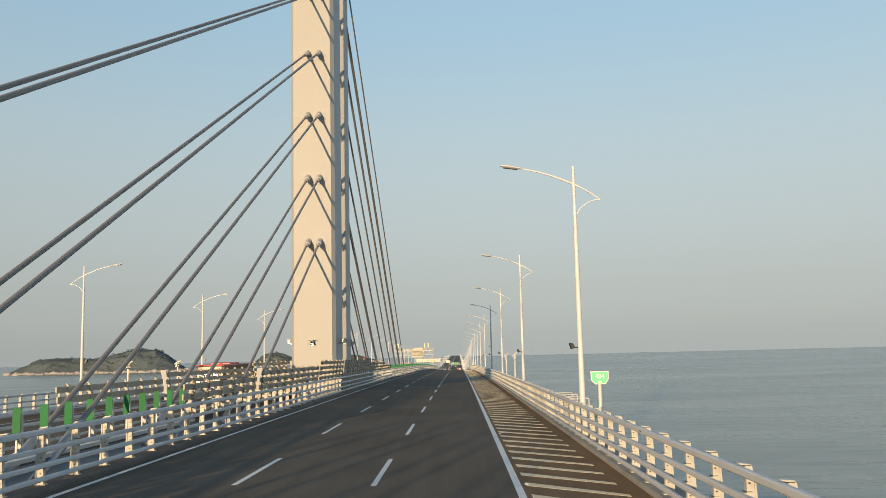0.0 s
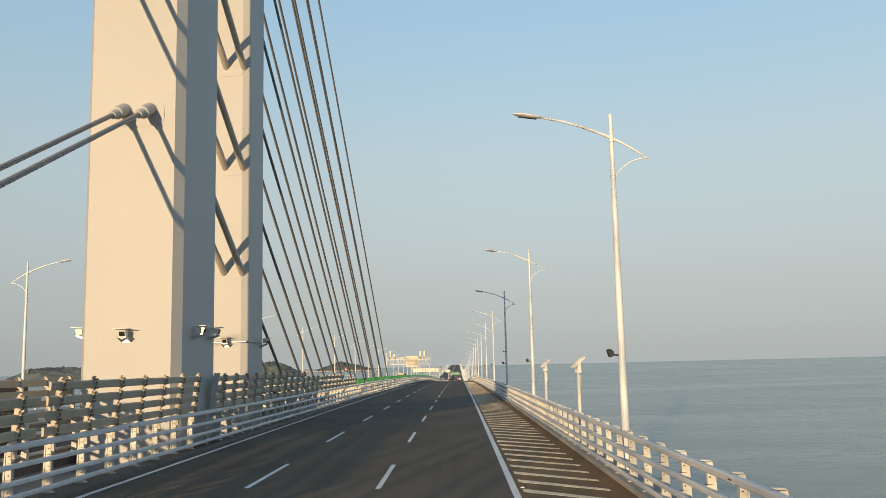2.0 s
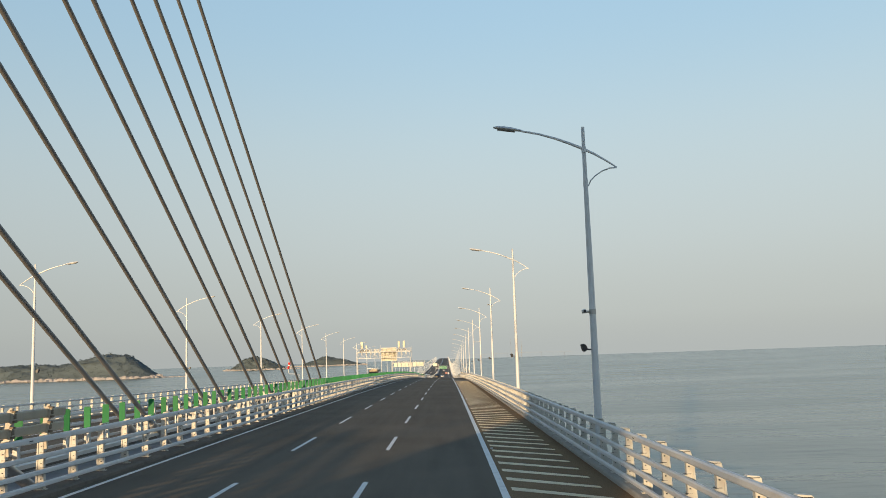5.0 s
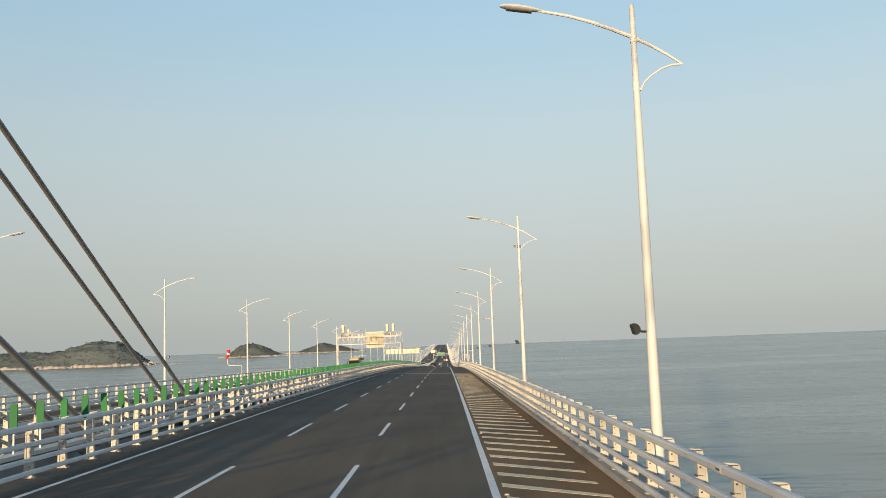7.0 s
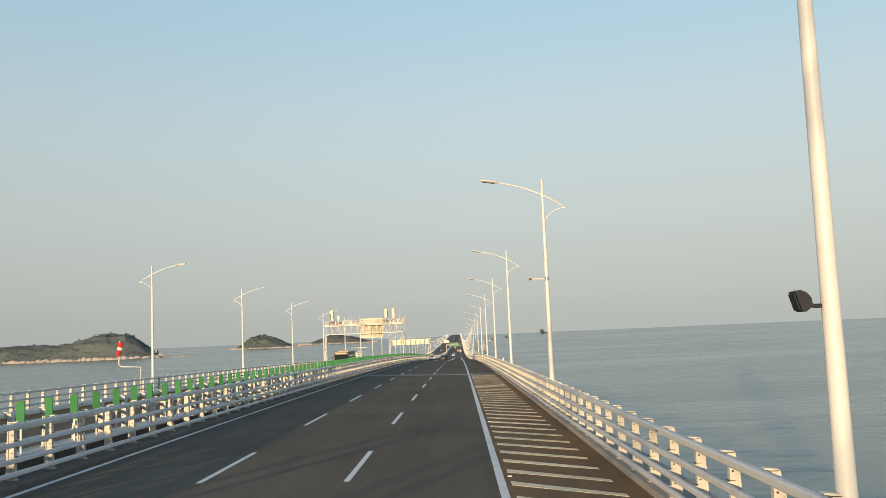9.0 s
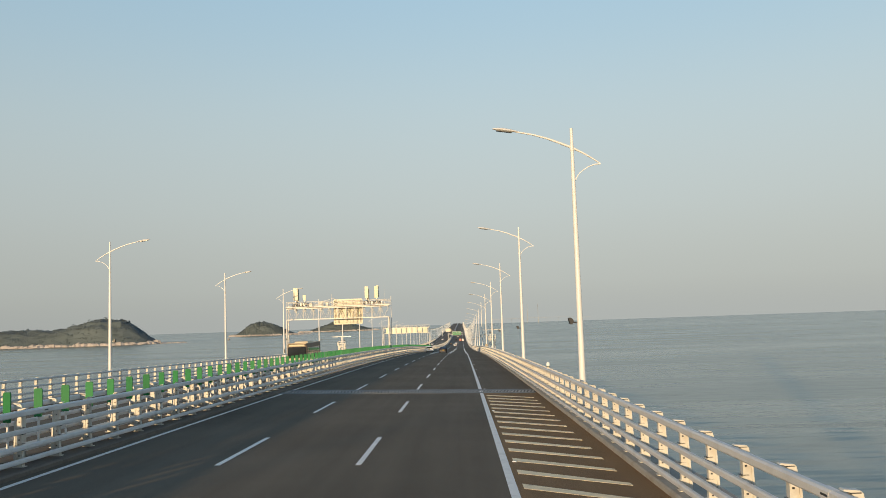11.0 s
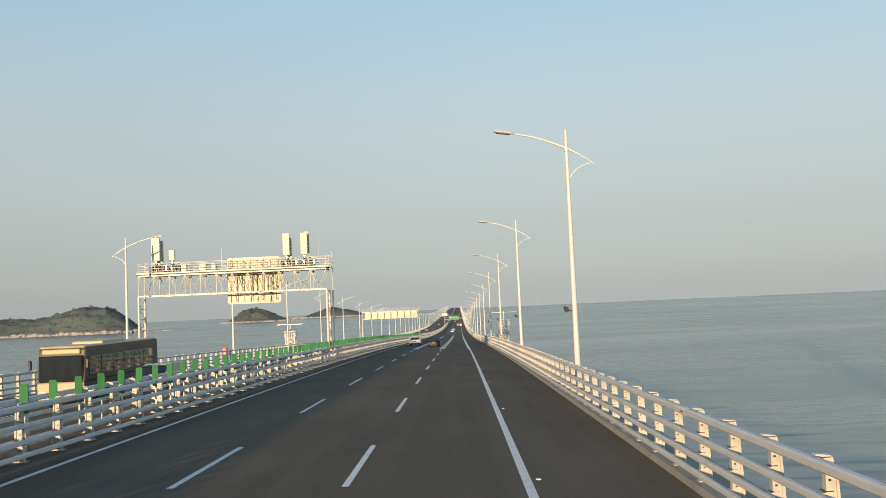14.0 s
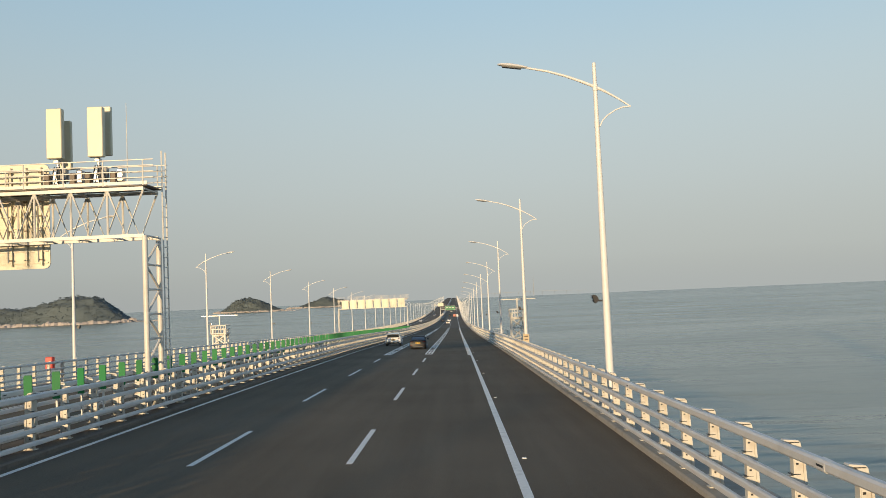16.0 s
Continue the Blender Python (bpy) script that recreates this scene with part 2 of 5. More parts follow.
ASPHALT = asphalt("asphalt", (0.115, 0.096, 0.072), (0.235, 0.196, 0.147))
# Used past the expansion joint; nearly the same tone as ASPHALT.
GREY_ASPHALT = asphalt("grey_asphalt", (0.118, 0.098, 0.072), (0.236, 0.195, 0.145))
# Lighter than the near asphalt to stand in for haze over the far road.
HAZED_ASPHALT = asphalt("haze_paled_asphalt", (0.15, 0.13, 0.105), (0.26, 0.225, 0.18))
SHOULDER = asphalt("brown_shoulder_asphalt", (0.17, 0.108, 0.058), (0.36, 0.235, 0.13))


def water():
    m = bpy.data.materials.new("sea_water")
    m.use_nodes = True
    n, l = m.node_tree.nodes, m.node_tree.links
    b = n["Principled BSDF"]
    b.inputs["IOR"].default_value = 1.333
    co = n.new("ShaderNodeTexCoord")
    squash = n.new("ShaderNodeMapping")
    squash.inputs["Rotation"].default_value = (0, 0, 0.25)
    squash.inputs["Scale"].default_value = (0.3, 1, 1)
    l.new(co.outputs["Object"], squash.inputs["Vector"])
    swell, chop = n.new("ShaderNodeTexNoise"), n.new("ShaderNodeTexNoise")
    swell.inputs["Scale"].default_value, swell.inputs["Detail"].default_value = 0.05, 3
    chop.inputs["Scale"].default_value, chop.inputs["Detail"].default_value = 0.3, 3
    band, tint, gloss = n.new("ShaderNodeTexNoise"), n.new("ShaderNodeMix"), n.new("ShaderNodeMapRange")
    band.inputs["Scale"].default_value, band.inputs["Detail"].default_value = 0.014, 3
    l.new(squash.outputs[0], band.inputs["Vector"])
    tint.data_type = "RGBA"
    tint.inputs["A"].default_value, tint.inputs["B"].default_value = (0.255, 0.26, 0.19, 1), (0.285, 0.285, 0.208, 1)
    gloss.inputs["From Min"].default_value, gloss.inputs["From Max"].default_value = 0.35, 0.65
    gloss.inputs["To Min"].default_value, gloss.inputs["To Max"].default_value = 0.19, 0.27
    l.new(band.outputs["Fac"], gloss.inputs["Value"]), l.new(gloss.outputs[0], b.inputs["Roughness"])
    spread = n.new("ShaderNodeMapRange")
    spread.inputs["From Min"].default_value, spread.inputs["From Max"].default_value = 0.35, 0.65
    l.new(band.outputs["Fac"], spread.inputs["Value"]), l.new(spread.outputs[0], tint.inputs["Factor"])
    l.new(tint.outputs["Result"], b.inputs["Base Color"])
    last = None
    for src, d in ((swell, 3.2), (chop, 0.3)):
        l.new(squash.outputs[0], src.inputs["Vector"])
        bn = n.new("ShaderNodeBump")
        bn.inputs["Strength"].default_value, bn.inputs["Distance"].default_value = 0.8, d
        l.new(src.outputs["Fac"], bn.inputs["Height"])
        if last:
            l.new(last.outputs[0], bn.inputs["Normal"])
        last = bn
    l.new(last.outputs[0], b.inputs["Normal"])
    return m


SEA = water()


def foliage(name, dark, light, scale):
    m = bpy.data.materials.new(name)
    m.use_nodes = True
    n, l = m.node_tree.nodes, m.node_tree.links
    b = n["Principled BSDF"]
    b.inputs["Roughness"].default_value = 0.85
    geo, co, noi = n.new("ShaderNodeNewGeometry"), n.new("ShaderNodeTexCoord"), n.new("ShaderNodeTexNoise")
    noi.inputs["Scale"].default_value = scale
    l.new(co.outputs["Object"], noi.inputs["Vector"])
    add = n.new("ShaderNodeMath")
    add.operation = "MULTIPLY_ADD"
    add.inputs[1].default_value = 0.6
    l.new(geo.outputs["Random Per Island"], add.inputs[0]), l.new(noi.outputs["Fac"], add.inputs[2])
    mix = n.new("ShaderNodeMix")
    mix.data_type = "RGBA"
    ramp = n.new("ShaderNodeMapRange")
    ramp.inputs["From Min"].default_value, ramp.inputs["From Max"].default_value = 0.3, 1.2
    l.new(add.outputs[0], ramp.inputs["Value"]), l.new(ramp.outputs[0], mix.inputs[0])
    mix.inputs[6].default_value, mix.inputs[7].default_value = (*dark, 1), (*light, 1)
    l.new(mix.outputs[2], b.inputs["Base Color"])
    return m


# Foliage kept pale and bluish, so distance haze sits in its colour.
HAZED_WOODS = foliage("hazed_island_woods", (0.092, 0.124, 0.136), (0.122, 0.152, 0.158), 0.03)


# ---- building helpers ----
class Geo:
    """Collects vertices and faces for one mesh."""

    def __init__(self):
        self.v, self.f = [], []

    def add(self, verts, faces):
        k = len(self.v)
        self.v += [tuple(p) for p in verts]
        self.f += [tuple(i + k for i in q) for q in faces]
        return self

    def box(self, c, s, turn=None):
        pts = [Vector((x * s[0] / 2, y * s[1] / 2, z * s[2] / 2)) for z in (-1, 1) for y in (-1, 1) for x in (-1, 1)]
        if turn:
            pts = [turn @ p for p in pts]
        return self.add([p + Vector(c) for p in pts], [(0, 2, 3, 1), (4, 5, 7, 6), (0, 1, 5, 4), (1, 3, 7, 5), (3, 2, 6, 7), (2, 0, 4, 6)])

    def slab(self, c, s, e=0.02):
        """A box with chamfered edges."""
        h = [a / 2 for a in s]
        verts, at = [], {}
        for sx in (-1, 1):
            for sy in (-1, 1):
                for sz in (-1, 1):
                    for k in range(3):
                        p = [sx * (h[0] - e), sy * (h[1] - e), sz * (h[2] - e)]
                        p[k] = (sx, sy, sz)[k] * h[k]
                        at[(sx, sy, sz, k)] = len(verts)
                        verts.append(Vector(p) + Vector(c))
        faces = []
        for k in range(3):
            i, j = [a for a in range(3) if a != k]
            for s_ in (-1, 1):
                ring = []
                for a, b in ((-1, -1), (1, -1), (1, 1), (-1, 1)):
                    q = [0, 0, 0]
                    q[k], q[i], q[j] = s_, a, b
                    ring.append(at[(*q, k)])
                faces.append(ring)
            for a in (-1, 1):
                for b in (-1, 1):
                    q0, q1 = [0, 0, 0], [0, 0, 0]
                    q0[i], q0[j], q0[k] = a, b, -1
                    q1[i], q1[j], q1[k] = a, b, 1
                    faces.append((at[(*q0, i)], at[(*q0, j)], at[(*q1, j)], at[(*q1, i)]))
        for sx in (-1, 1):
            for sy in (-1, 1):
                for sz in (-1, 1):
                    faces.append([at[(sx, sy, sz, k)] for k in range(3)])
        return self.add(verts, faces)

    def tube(self, pts, r, n=8, caps=True):
        """A round bar along points; r is one radius or one for each point."""
        pts = [Vector(p) for p in pts]
        rs = r if isinstance(r, (list, tuple)) else [r] * len(pts)
        verts, faces = [], []
        for i, p in enumerate(pts):
            d = (pts[min(i + 1, len(pts) - 1)] - pts[max(i - 1, 0)]).normalized()
            side = d.cross(Vector((0, 0, 1)) if abs(d.z) < 0.9 else Vector((0, 1, 0))).normalized()
            up = side.cross(d)
            verts += [p + rs[i] * (math.cos(a) * side + math.sin(a) * up) for a in [2 * math.pi * (j + 0.5) / n for j in range(n)]]
        for i in range(len(pts) - 1):
            faces += [(i * n + j, i * n + (j + 1) % n, (i + 1) * n + (j + 1) % n, (i + 1) * n + j) for j in range(n)]
        if caps:
            faces += [tuple(range(n))[::-1], tuple((len(pts) - 1) * n + j for j in range(n))]
        return self.add(verts, faces)

    def prism(self, outline, lo, hi, axis_no=1):
        """An outline of two coordinates, pushed along one axis from lo to hi."""
        n = len(outline)
        verts = []
        for d in (lo, hi):
            for a, b in outline:
                verts.append([(d, a, b), (a, d, b), (a, b, d)][axis_no])
        return self.add(verts, [tuple(range(n)), tuple(range(2 * n - 1, n - 1, -1))] + [(i + n, (i + 1) % n + n, (i + 1) % n, i) for i in range(n)])

    def sweep(self, outline, ys, place):
        """A closed outline (x, height) carried along the bridge; place(x, y) gives the point that the heights count from."""
        n = len(outline)
        verts, faces = [], []
        for y in ys:
            for x, h in outline:
                px, pz = place(x, y)
                verts.append((px, y, pz + h))
        for i in range(len(ys) - 1):
            faces += [(i * n + j, (i + 1) * n + j, (i + 1) * n + (j + 1) % n, i * n + (j + 1) % n) for j in range(n)]
        faces += [tuple(range(n)), tuple(range(len(ys) * n - 1, (len(ys) - 1) * n - 1, -1))]
        return self.add(verts, faces)


def to_mesh(name, geo, mat, smooth=False):
    me = bpy.data.meshes.new(name)
    me.from_pydata(geo.v, [], geo.f)
    bm = bmesh.new()
    bm.from_mesh(me)
    bmesh.ops.recalc_face_normals(bm, faces=bm.faces)
    bm.to_mesh(me)
    bm.free()
    for m in mat if isinstance(mat, (list, tuple)) else [mat]:
        me.materials.append(m)
    if smooth:
        me.shade_smooth()
        me.set_sharp_from_angle(angle=radians(40))
    return me


def part(name, geo, mat, parent=None, label="", smooth=False):
    """One mesh object, under a thing or a part."""
    ob = new(name, geo if isinstance(geo, bpy.types.Mesh) else to_mesh(name, geo, mat, smooth))
    ob.parent = parent
    if label:
        tagged(ob, label)
    return ob


def thing(name, at, label, category, group="", kind=""):
    ob = new(name)
    ob.empty_display_size = 0.2
    ob.location = at
    return tagged(ob, label, category, group, kind)


def steps(a, b, d):
    n = max(1, round((b - a) / d))
    return [a + (b - a) * i / n for i in range(n + 1)]


ALONG = steps(-60, 480, 6) + steps(490, 1300, 18)[0:] + steps(1340, 3400, 60)
NEAR_Y = (-24.0, 430.0)  # the stretch that the camera passes closely

# ---- sea, islands ----
SEA_Z = -31.0
g = Geo()
g.add([(-9000, -3000, SEA_Z), (9000, -3000, SEA_Z), (9000, 9000, SEA_Z), (-9000, 9000, SEA_Z)], [(0, 1, 2, 3)])
tagged(part("water", g, SEA), "calm grey-green sea with small ripples under haze", "sea", kind="structure")


def island(cx, cy, rx, ry, humps, seed, label, rock=7.0, spit=0):
    """A wooded island: a rocky shore, a body of several humps (place, width, height) and many small tree clumps on it."""
    rnd = random.Random(seed)
    cx, cy, rx, ry, rock, spit = 0.58 + 0.775 * cx, 56 + 0.775 * cy, 0.775 * rx, 0.775 * ry, 0.775 * rock, 0.775 * spit
    humps = [(c, s, 0.775 * t) for c, s, t in humps]
    ob = thing("island", (cx, cy, SEA_Z), label, "island")

    def height(u, w):
        d = math.hypot(u, w)
        if d >= 1:
            return 0.0
        rough = 0.96 + 0.16 * noise.noise(Vector((u * 4 + seed, w * 3, seed))) + 0.14 * noise.noise(Vector((u * 13 + seed, w * 6, 3.1))) + 0.10 * noise.noise(Vector((u * 31 + seed, w * 12, 7.7)))
        return sum(t * math.exp(-abs((u - c) / s) ** 3) for c, s, t in humps) * (1 - d ** 6) * math.exp(-(w / 0.75) ** 4) * rough

    n = 54
    body = Geo()
    verts = [((-1 + 2 * i / n) * rx, (-1 + 2 * j / n) * ry, height(-1 + 2 * i / n, -1 + 2 * j / n) - 1.0) for j in range(n + 1) for i in range(n + 1)]
    body.add(verts, [(j * (n + 1) + i, j * (n + 1) + i + 1, (j + 1) * (n + 1) + i + 1, (j + 1) * (n + 1) + i) for j in range(n) for i in range(n)])
    part("hill", body, HAZED_WOODS, ob, smooth=True)
    shore = Geo()
    for k in range(420):
        a = rnd.uniform(math.pi, 2 * math.pi) if k % 5 else rnd.uniform(0, math.pi)
        q = rnd.uniform(0.80, 0.99)
        s = rnd.uniform(0.3, 1.1) * rock
        lump(shore, (math.cos(a) * rx * q, math.sin(a) * ry * q, rnd.uniform(0, 3)), (s * rnd.uniform(1, 2.2), s, s * rnd.uniform(0.4, 0.9)), rnd)
    for k in range(60 if spit else 0):
        lump(shore, (rx * 0.9 + rnd.uniform(0, 1) ** 1.5 * spit, rnd.uniform(-20, 20), 0.2), (rnd.uniform(3, 8), 4, rnd.uniform(0.8, 2.6)), rnd)
    part("shore_rock", shore, ROCK, ob)["kind"] = "stuff"
    crowns = Geo()
    for k in range(5200):
        u, w = rnd.uniform(-0.97, 0.97), rnd.uniform(-0.9, 0.4)
        h = height(u, w)
        if h < 6:
            continue
        s = rnd.uniform(0.9, 1.9)
        lump(crowns, (u * rx, w * ry, h), (s * rnd.uniform(1.0, 1.6), s * 1.3, s * rnd.uniform(0.28, 0.55)), rnd)
    cover = part("tree_cover", crowns, HAZED_WOODS, ob)
    cover["kind"] = "stuff"
    cover.data.shade_smooth()
    return ob


def lump(geo, c, s, rnd):
    """A small uneven clump: a jittered octahedron with a cut top."""
    ring = [(math.cos(a), math.sin(a)) for a in [k * math.pi / 3 + rnd.uniform(-0.3, 0.3) for k in range(6)]]
    v = [(c[0] + x * s[0] * rnd.uniform(0.8, 1.1), c[1] + y * s[1] * rnd.uniform(0.8, 1.1), c[2] - s[2] * 0.3) for x, y in ring]
    v += [(c[0] + x * s[0] * rnd.uniform(0.5, 0.8), c[1] + y * s[1] * rnd.uniform(0.5, 0.8), c[2] + s[2] * rnd.uniform(0.4, 0.7)) for x, y in ring]
    v += [(c[0], c[1], c[2] + s[2])]
    geo.add(v, [(i, (i + 1) % 6, 6 + (i + 1) % 6, 6 + i) for i in range(6)] + [(6 + i, 6 + (i + 1) % 6, 12) for i in range(6)])


island(-1150, 2660, 300, 120, ((0.58, 0.31, 39), (-0.15, 1.05, 46), (0.25, 0.2, 8), (-0.5, 0.2, 7)), 3, "wooded island with a pale rocky shore rising from the sea", 9.0, 95)
island(-795, 3700, 150, 80, ((-0.1, 0.55, 31), (0.12, 0.8, 18), (-0.2, 0.35, 5)), 8, "small wooded islet with a low rocky tip in the sea", 6.0, 45)
island(-600, 4450, 200, 95, ((0.0, 0.6, 26), (0.15, 0.9, 12), (-0.1, 0.2, 8)), 12, "distant wooded island, dim over the sea", 6.0, 20)

far = thing("distant_bridge", (0, 4600, 0), "thin pale bridge with slim pylons far off on the horizon", "bridge")


def far_deck(u):
    return -5.0 - ((u - 400) / 110) ** 2


part("deck", Geo().sweep([(-6, -0.5), (6, -0.5), (6, 0.5), (-6, 0.5)], steps(120, 660, 30), lambda a, u: (a, far_deck(u))), LAND, far).matrix_local = Matrix(((0, 1, 0, 0), (1, 0, 0, 0), (0, 0, 1, 0), (0, 0, 0, 1)))
for k in range(9):
    u = 140 + 60 * k
    part("pier", Geo().slab((u, 0, (SEA_Z + far_deck(u)) / 2), (0.5, 6, far_deck(u) - SEA_Z), 0.1), LAND, far)
for u in (342, 396):
    part("pylon", Geo().prism([(u - 1.3, SEA_Z), (u + 1.3, SEA_Z), (u + 0.6, 66), (u - 0.6, 66)], -3, 3), LAND, far)

# ---- decks ----


def right_of(x, y):
    return (x, road(x, y))


def left_of(x, y):
    xx = 2 * axis(y) - x
    return (xx, road(xx, y))


NEAR_ROAD = [v for v in ALONG if v < 288] + [291]
MID_ROAD = [291] + [v for v in ALONG if 294 < v < 645] + [650]
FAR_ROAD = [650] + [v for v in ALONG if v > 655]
for name, place in (("road", right_of), ("road", left_of)):
    ob = tagged(part(name, Geo().sweep([(-8.05, 0), (3.98, 0), (3.98, -0.3), (-8.05, -0.3)], NEAR_ROAD, place), ASPHALT), "dark asphalt carriageway of three lanes on the bridge deck", "road", kind="structure")
    later = tagged(part("road", Geo().sweep([(-8.05, 0), (3.98, 0), (3.98, -0.3), (-8.05, -0.3)], MID_ROAD, place), GREY_ASPHALT), "asphalt carriageway past the expansion joint", "road", kind="structure")
    tagged(part("road", Geo().sweep([(-8.05, 0), (7.12, 0), (7.12, -0.3), (-8.05, -0.3)], FAR_ROAD, place), HAZED_ASPHALT), "grey-brown asphalt of the far bridge section, paled for haze", "road", kind="structure")
    lane = [(3.98, 0), (7.12, 0), (7.12, -0.3), (3.98, -0.3)]
    part("shoulder", Geo().sweep(lane, steps(-60, 291, 6), place), SHOULDER, ob, "brownish asphalt hard shoulder")
    part("shoulder", Geo().sweep(lane, MID_ROAD, place), GREY_ASPHALT, later, "dark asphalt hard shoulder")
    for side, (a, b) in (("outer", (7.12, 8.3)), ("inner", (-8.72, -8.05))):
        kerb = tagged(part("kerb", Geo().sweep([(a, -0.4), (a, 0.09 if a > 0 else 0.13), (a + 0.05, 0.13), (b - 0.05, 0.13), (b, 0.09 if a < 0 else 0.13), (b, -0.4)], ALONG, place), CONCRETE if a > 0 else DARK_KERB), "stained concrete kerb along the bridge railing", "kerb", kind="structure")
    tagged(part("bridge_girder", Geo().sweep([(-8.75, -0.3), (8.9, -0.3), (8.9, -0.6), (6.0, -3.2), (-8.75, -3.4)], ALONG, place), DECK_STEEL), "grey steel box girder that carries the carriageway", "bridge deck", kind="structure")
    # lane lines
    for x, w in ((3.88, 0.20), (-7.70, 0.16)):
        tagged(part("edge_line", Geo().sweep([(x - w / 2, 0.004), (x + w / 2, 0.004), (x + w / 2, -0.02), (x - w / 2, -0.02)], ALONG, place), PAINT_LINE), "white painted edge line on the asphalt", "road marking", kind="structure")


def lane_dashes(x, place, y0, y1):
    marks = thing("lane_line", (0, 0, 0), "broken white lane line on the asphalt", "road marking", kind="structure")
    y = 8.02 - 15 * 6
    while y < y1:
        if y > y0:
            part("dash", Geo().sweep([(x - 0.075, 0.004), (x + 0.075, 0.004), (x + 0.075, -0.02), (x - 0.075, -0.02)], [y, y + 3, y + 6], place), PAINT_LINE, marks)
        y += 15


for place in (right_of, left_of):
    lane_dashes(0.0, place, -60, 1000)
    lane_dashes(-3.75, place, -60, 1000)


# ---- railings ----
RAILS = ((1.50, 0.075), (1.05, 0.06), (0.65, 0.06), (0.32, 0.06))
POST = Geo()
# a tapered channel post behind the rails, hooked over the top rail, with a base plate, rail brackets and dark bolt slots
POST.prism([(0.05, 0.13), (0.24, 0.13), (0.23, 0.75), (0.215, 1.46), (0.20, 1.56), (0.17, 1.595), (-0.02, 1.615), (-0.035, 1.595), (0.04, 1.578), (0.085, 1.54), (0.085, 1.46), (0.075, 0.75)], -0.065, 0.065)
POST.prism([(0.225, 0.13), (0.285, 0.13), (0.265, 0.75), (0.24, 1.46), (0.21, 1.46), (0.22, 0.75)], -0.088, 0.088)
POST.box((0.15, 0, 0.14), (0.30, 0.2, 0.02))
for h, r in RAILS:
    POST.box((0.05, 0, h), (0.08, 0.12, 0.09))
for h in (0.40, 0.80, 1.25):
    POST.box((0.15, -0.067, h), (0.11, 0.012, 0.16))
POST_PAINTED = len(POST.f)
POST.box((0.05, 0, 1.582), (0.09, 0.10, 0.012))
for h in (0.42, 0.82, 1.27):
    POST.box((0.13, -0.076, h), (0.035, 0.012, 0.028))
for h, r in RAILS[:3]:
    POST.box((0.11, 0, h - 0.075 - 0.02), (0.15, 0.15, 0.014)).box((0.11, 0, h + 0.07), (0.13, 0.145, 0.012))


def post_mesh(sign_x):
    me = to_mesh("post", Geo().add([(sign_x * a, b, c) for a, b, c in POST.v], POST.f), [POST_WHITE, DARK_METAL])
    for poly in me.polygons[POST_PAINTED:]:
        poly.material_index = 1
    return me


POST_MESH, POST_BACK = post_mesh(1), post_mesh(-1)


def railing(x, place, out, label):
    """A bridge railing of four rails; out is +1 when the posts stand on the positive side of the rails."""
    ob = thing("bridge_railing", (0, 0, 0), label, "railing")
    for h, r in RAILS:
        outline = [(x - r, h - r * 0.6), (x - r, h + r * 0.6), (x - r * 0.55, h + r), (x + r * 0.55, h + r), (x + r, h + r * 0.6), (x + r, h - r * 0.6), (x + r * 0.55, h - r), (x - r * 0.55, h - r)]
        part("rail", Geo().sweep(outline, ALONG, place), RAIL_GREY, ob, "pale grey steel rail", smooth=True)
    for k in range(-3, 42):
        yy = 10.8 + 12.0 * k
        px, pz = place(x, yy)
        sleeve = part("joint_sleeve", Geo().slab((px, yy, pz + RAILS[0][0]), (0.158, 0.34, 0.158), 0.03), RAIL_GREY, ob)
        part("slot", Geo().box((px, yy, pz + RAILS[0][0]), (0.162, 0.2, 0.03)), DARK_METAL, sleeve, "dark joint slot")
    rest = Geo()
    y, pitch = (-54.68, 1.995) if out > 0 else (-56.0, 2.0)
    flip = place is left_of
    mesh = POST_MESH if (out > 0) != flip else POST_BACK
    src = POST.v if (out > 0) != flip else [(-a, b, c) for a, b, c in POST.v]
    while y < 1150:
        px, pz = place(x + 0.06 * out, y)
        if NEAR_Y[0] < y < NEAR_Y[1]:
            p = part("post", mesh, None, ob)
            p.location = (px, y, pz)
        else:
            rest.add([(a + px, b + y, c + pz) for a, b, c in src], POST.f)
        y += pitch
    part("far_post", rest, POST_WHITE, ob)["kind"] = "stuff"
    return ob


railing(7.22, right_of, 1, "white steel bridge railing with four rails on the sea side")
railing(-8.28, right_of, -1, "white steel bridge railing with four rails beside the median")
railing(7.22, left_of, 1, "white steel bridge railing with four rails on the far sea side")
railing(-8.28, left_of, -1, "white steel bridge railing with four rails across the median")

# ---- tower and cables ----
TY = 77.1
T_Z = crown(TY) - 0.03  # level that the cable heights count from
tower = thing("bridge_tower", (-10.85, TY, crown(TY)), "tall cream-painted bridge tower of two columns with stay cable sleeves", "bridge tower", kind="structure")
outline = [(-1.97, 0.45), (-1.69, 0), (1.79, 0), (2.09, 0.45), (2.07, 5.0), (1.77, 5.25), (-1.69, 5.25), (-1.95, 5.0)]
part("main_column", Geo().prism(outline, -6, 66, 2), TOWER_PAINT, tower, "broad cream-painted steel column")
outline = [(-1.38, 15.5), (-0.98, 15.2), (0.70, 15.2), (1.14, 15.36), (1.10, 18.9), (0.8, 19.15), (-0.95, 19.15), (-1.36, 18.8)]
part("rear_column", Geo().prism(outline, -6, 62, 2), TOWER_PAINT, tower, "slimmer cream-painted rear column")
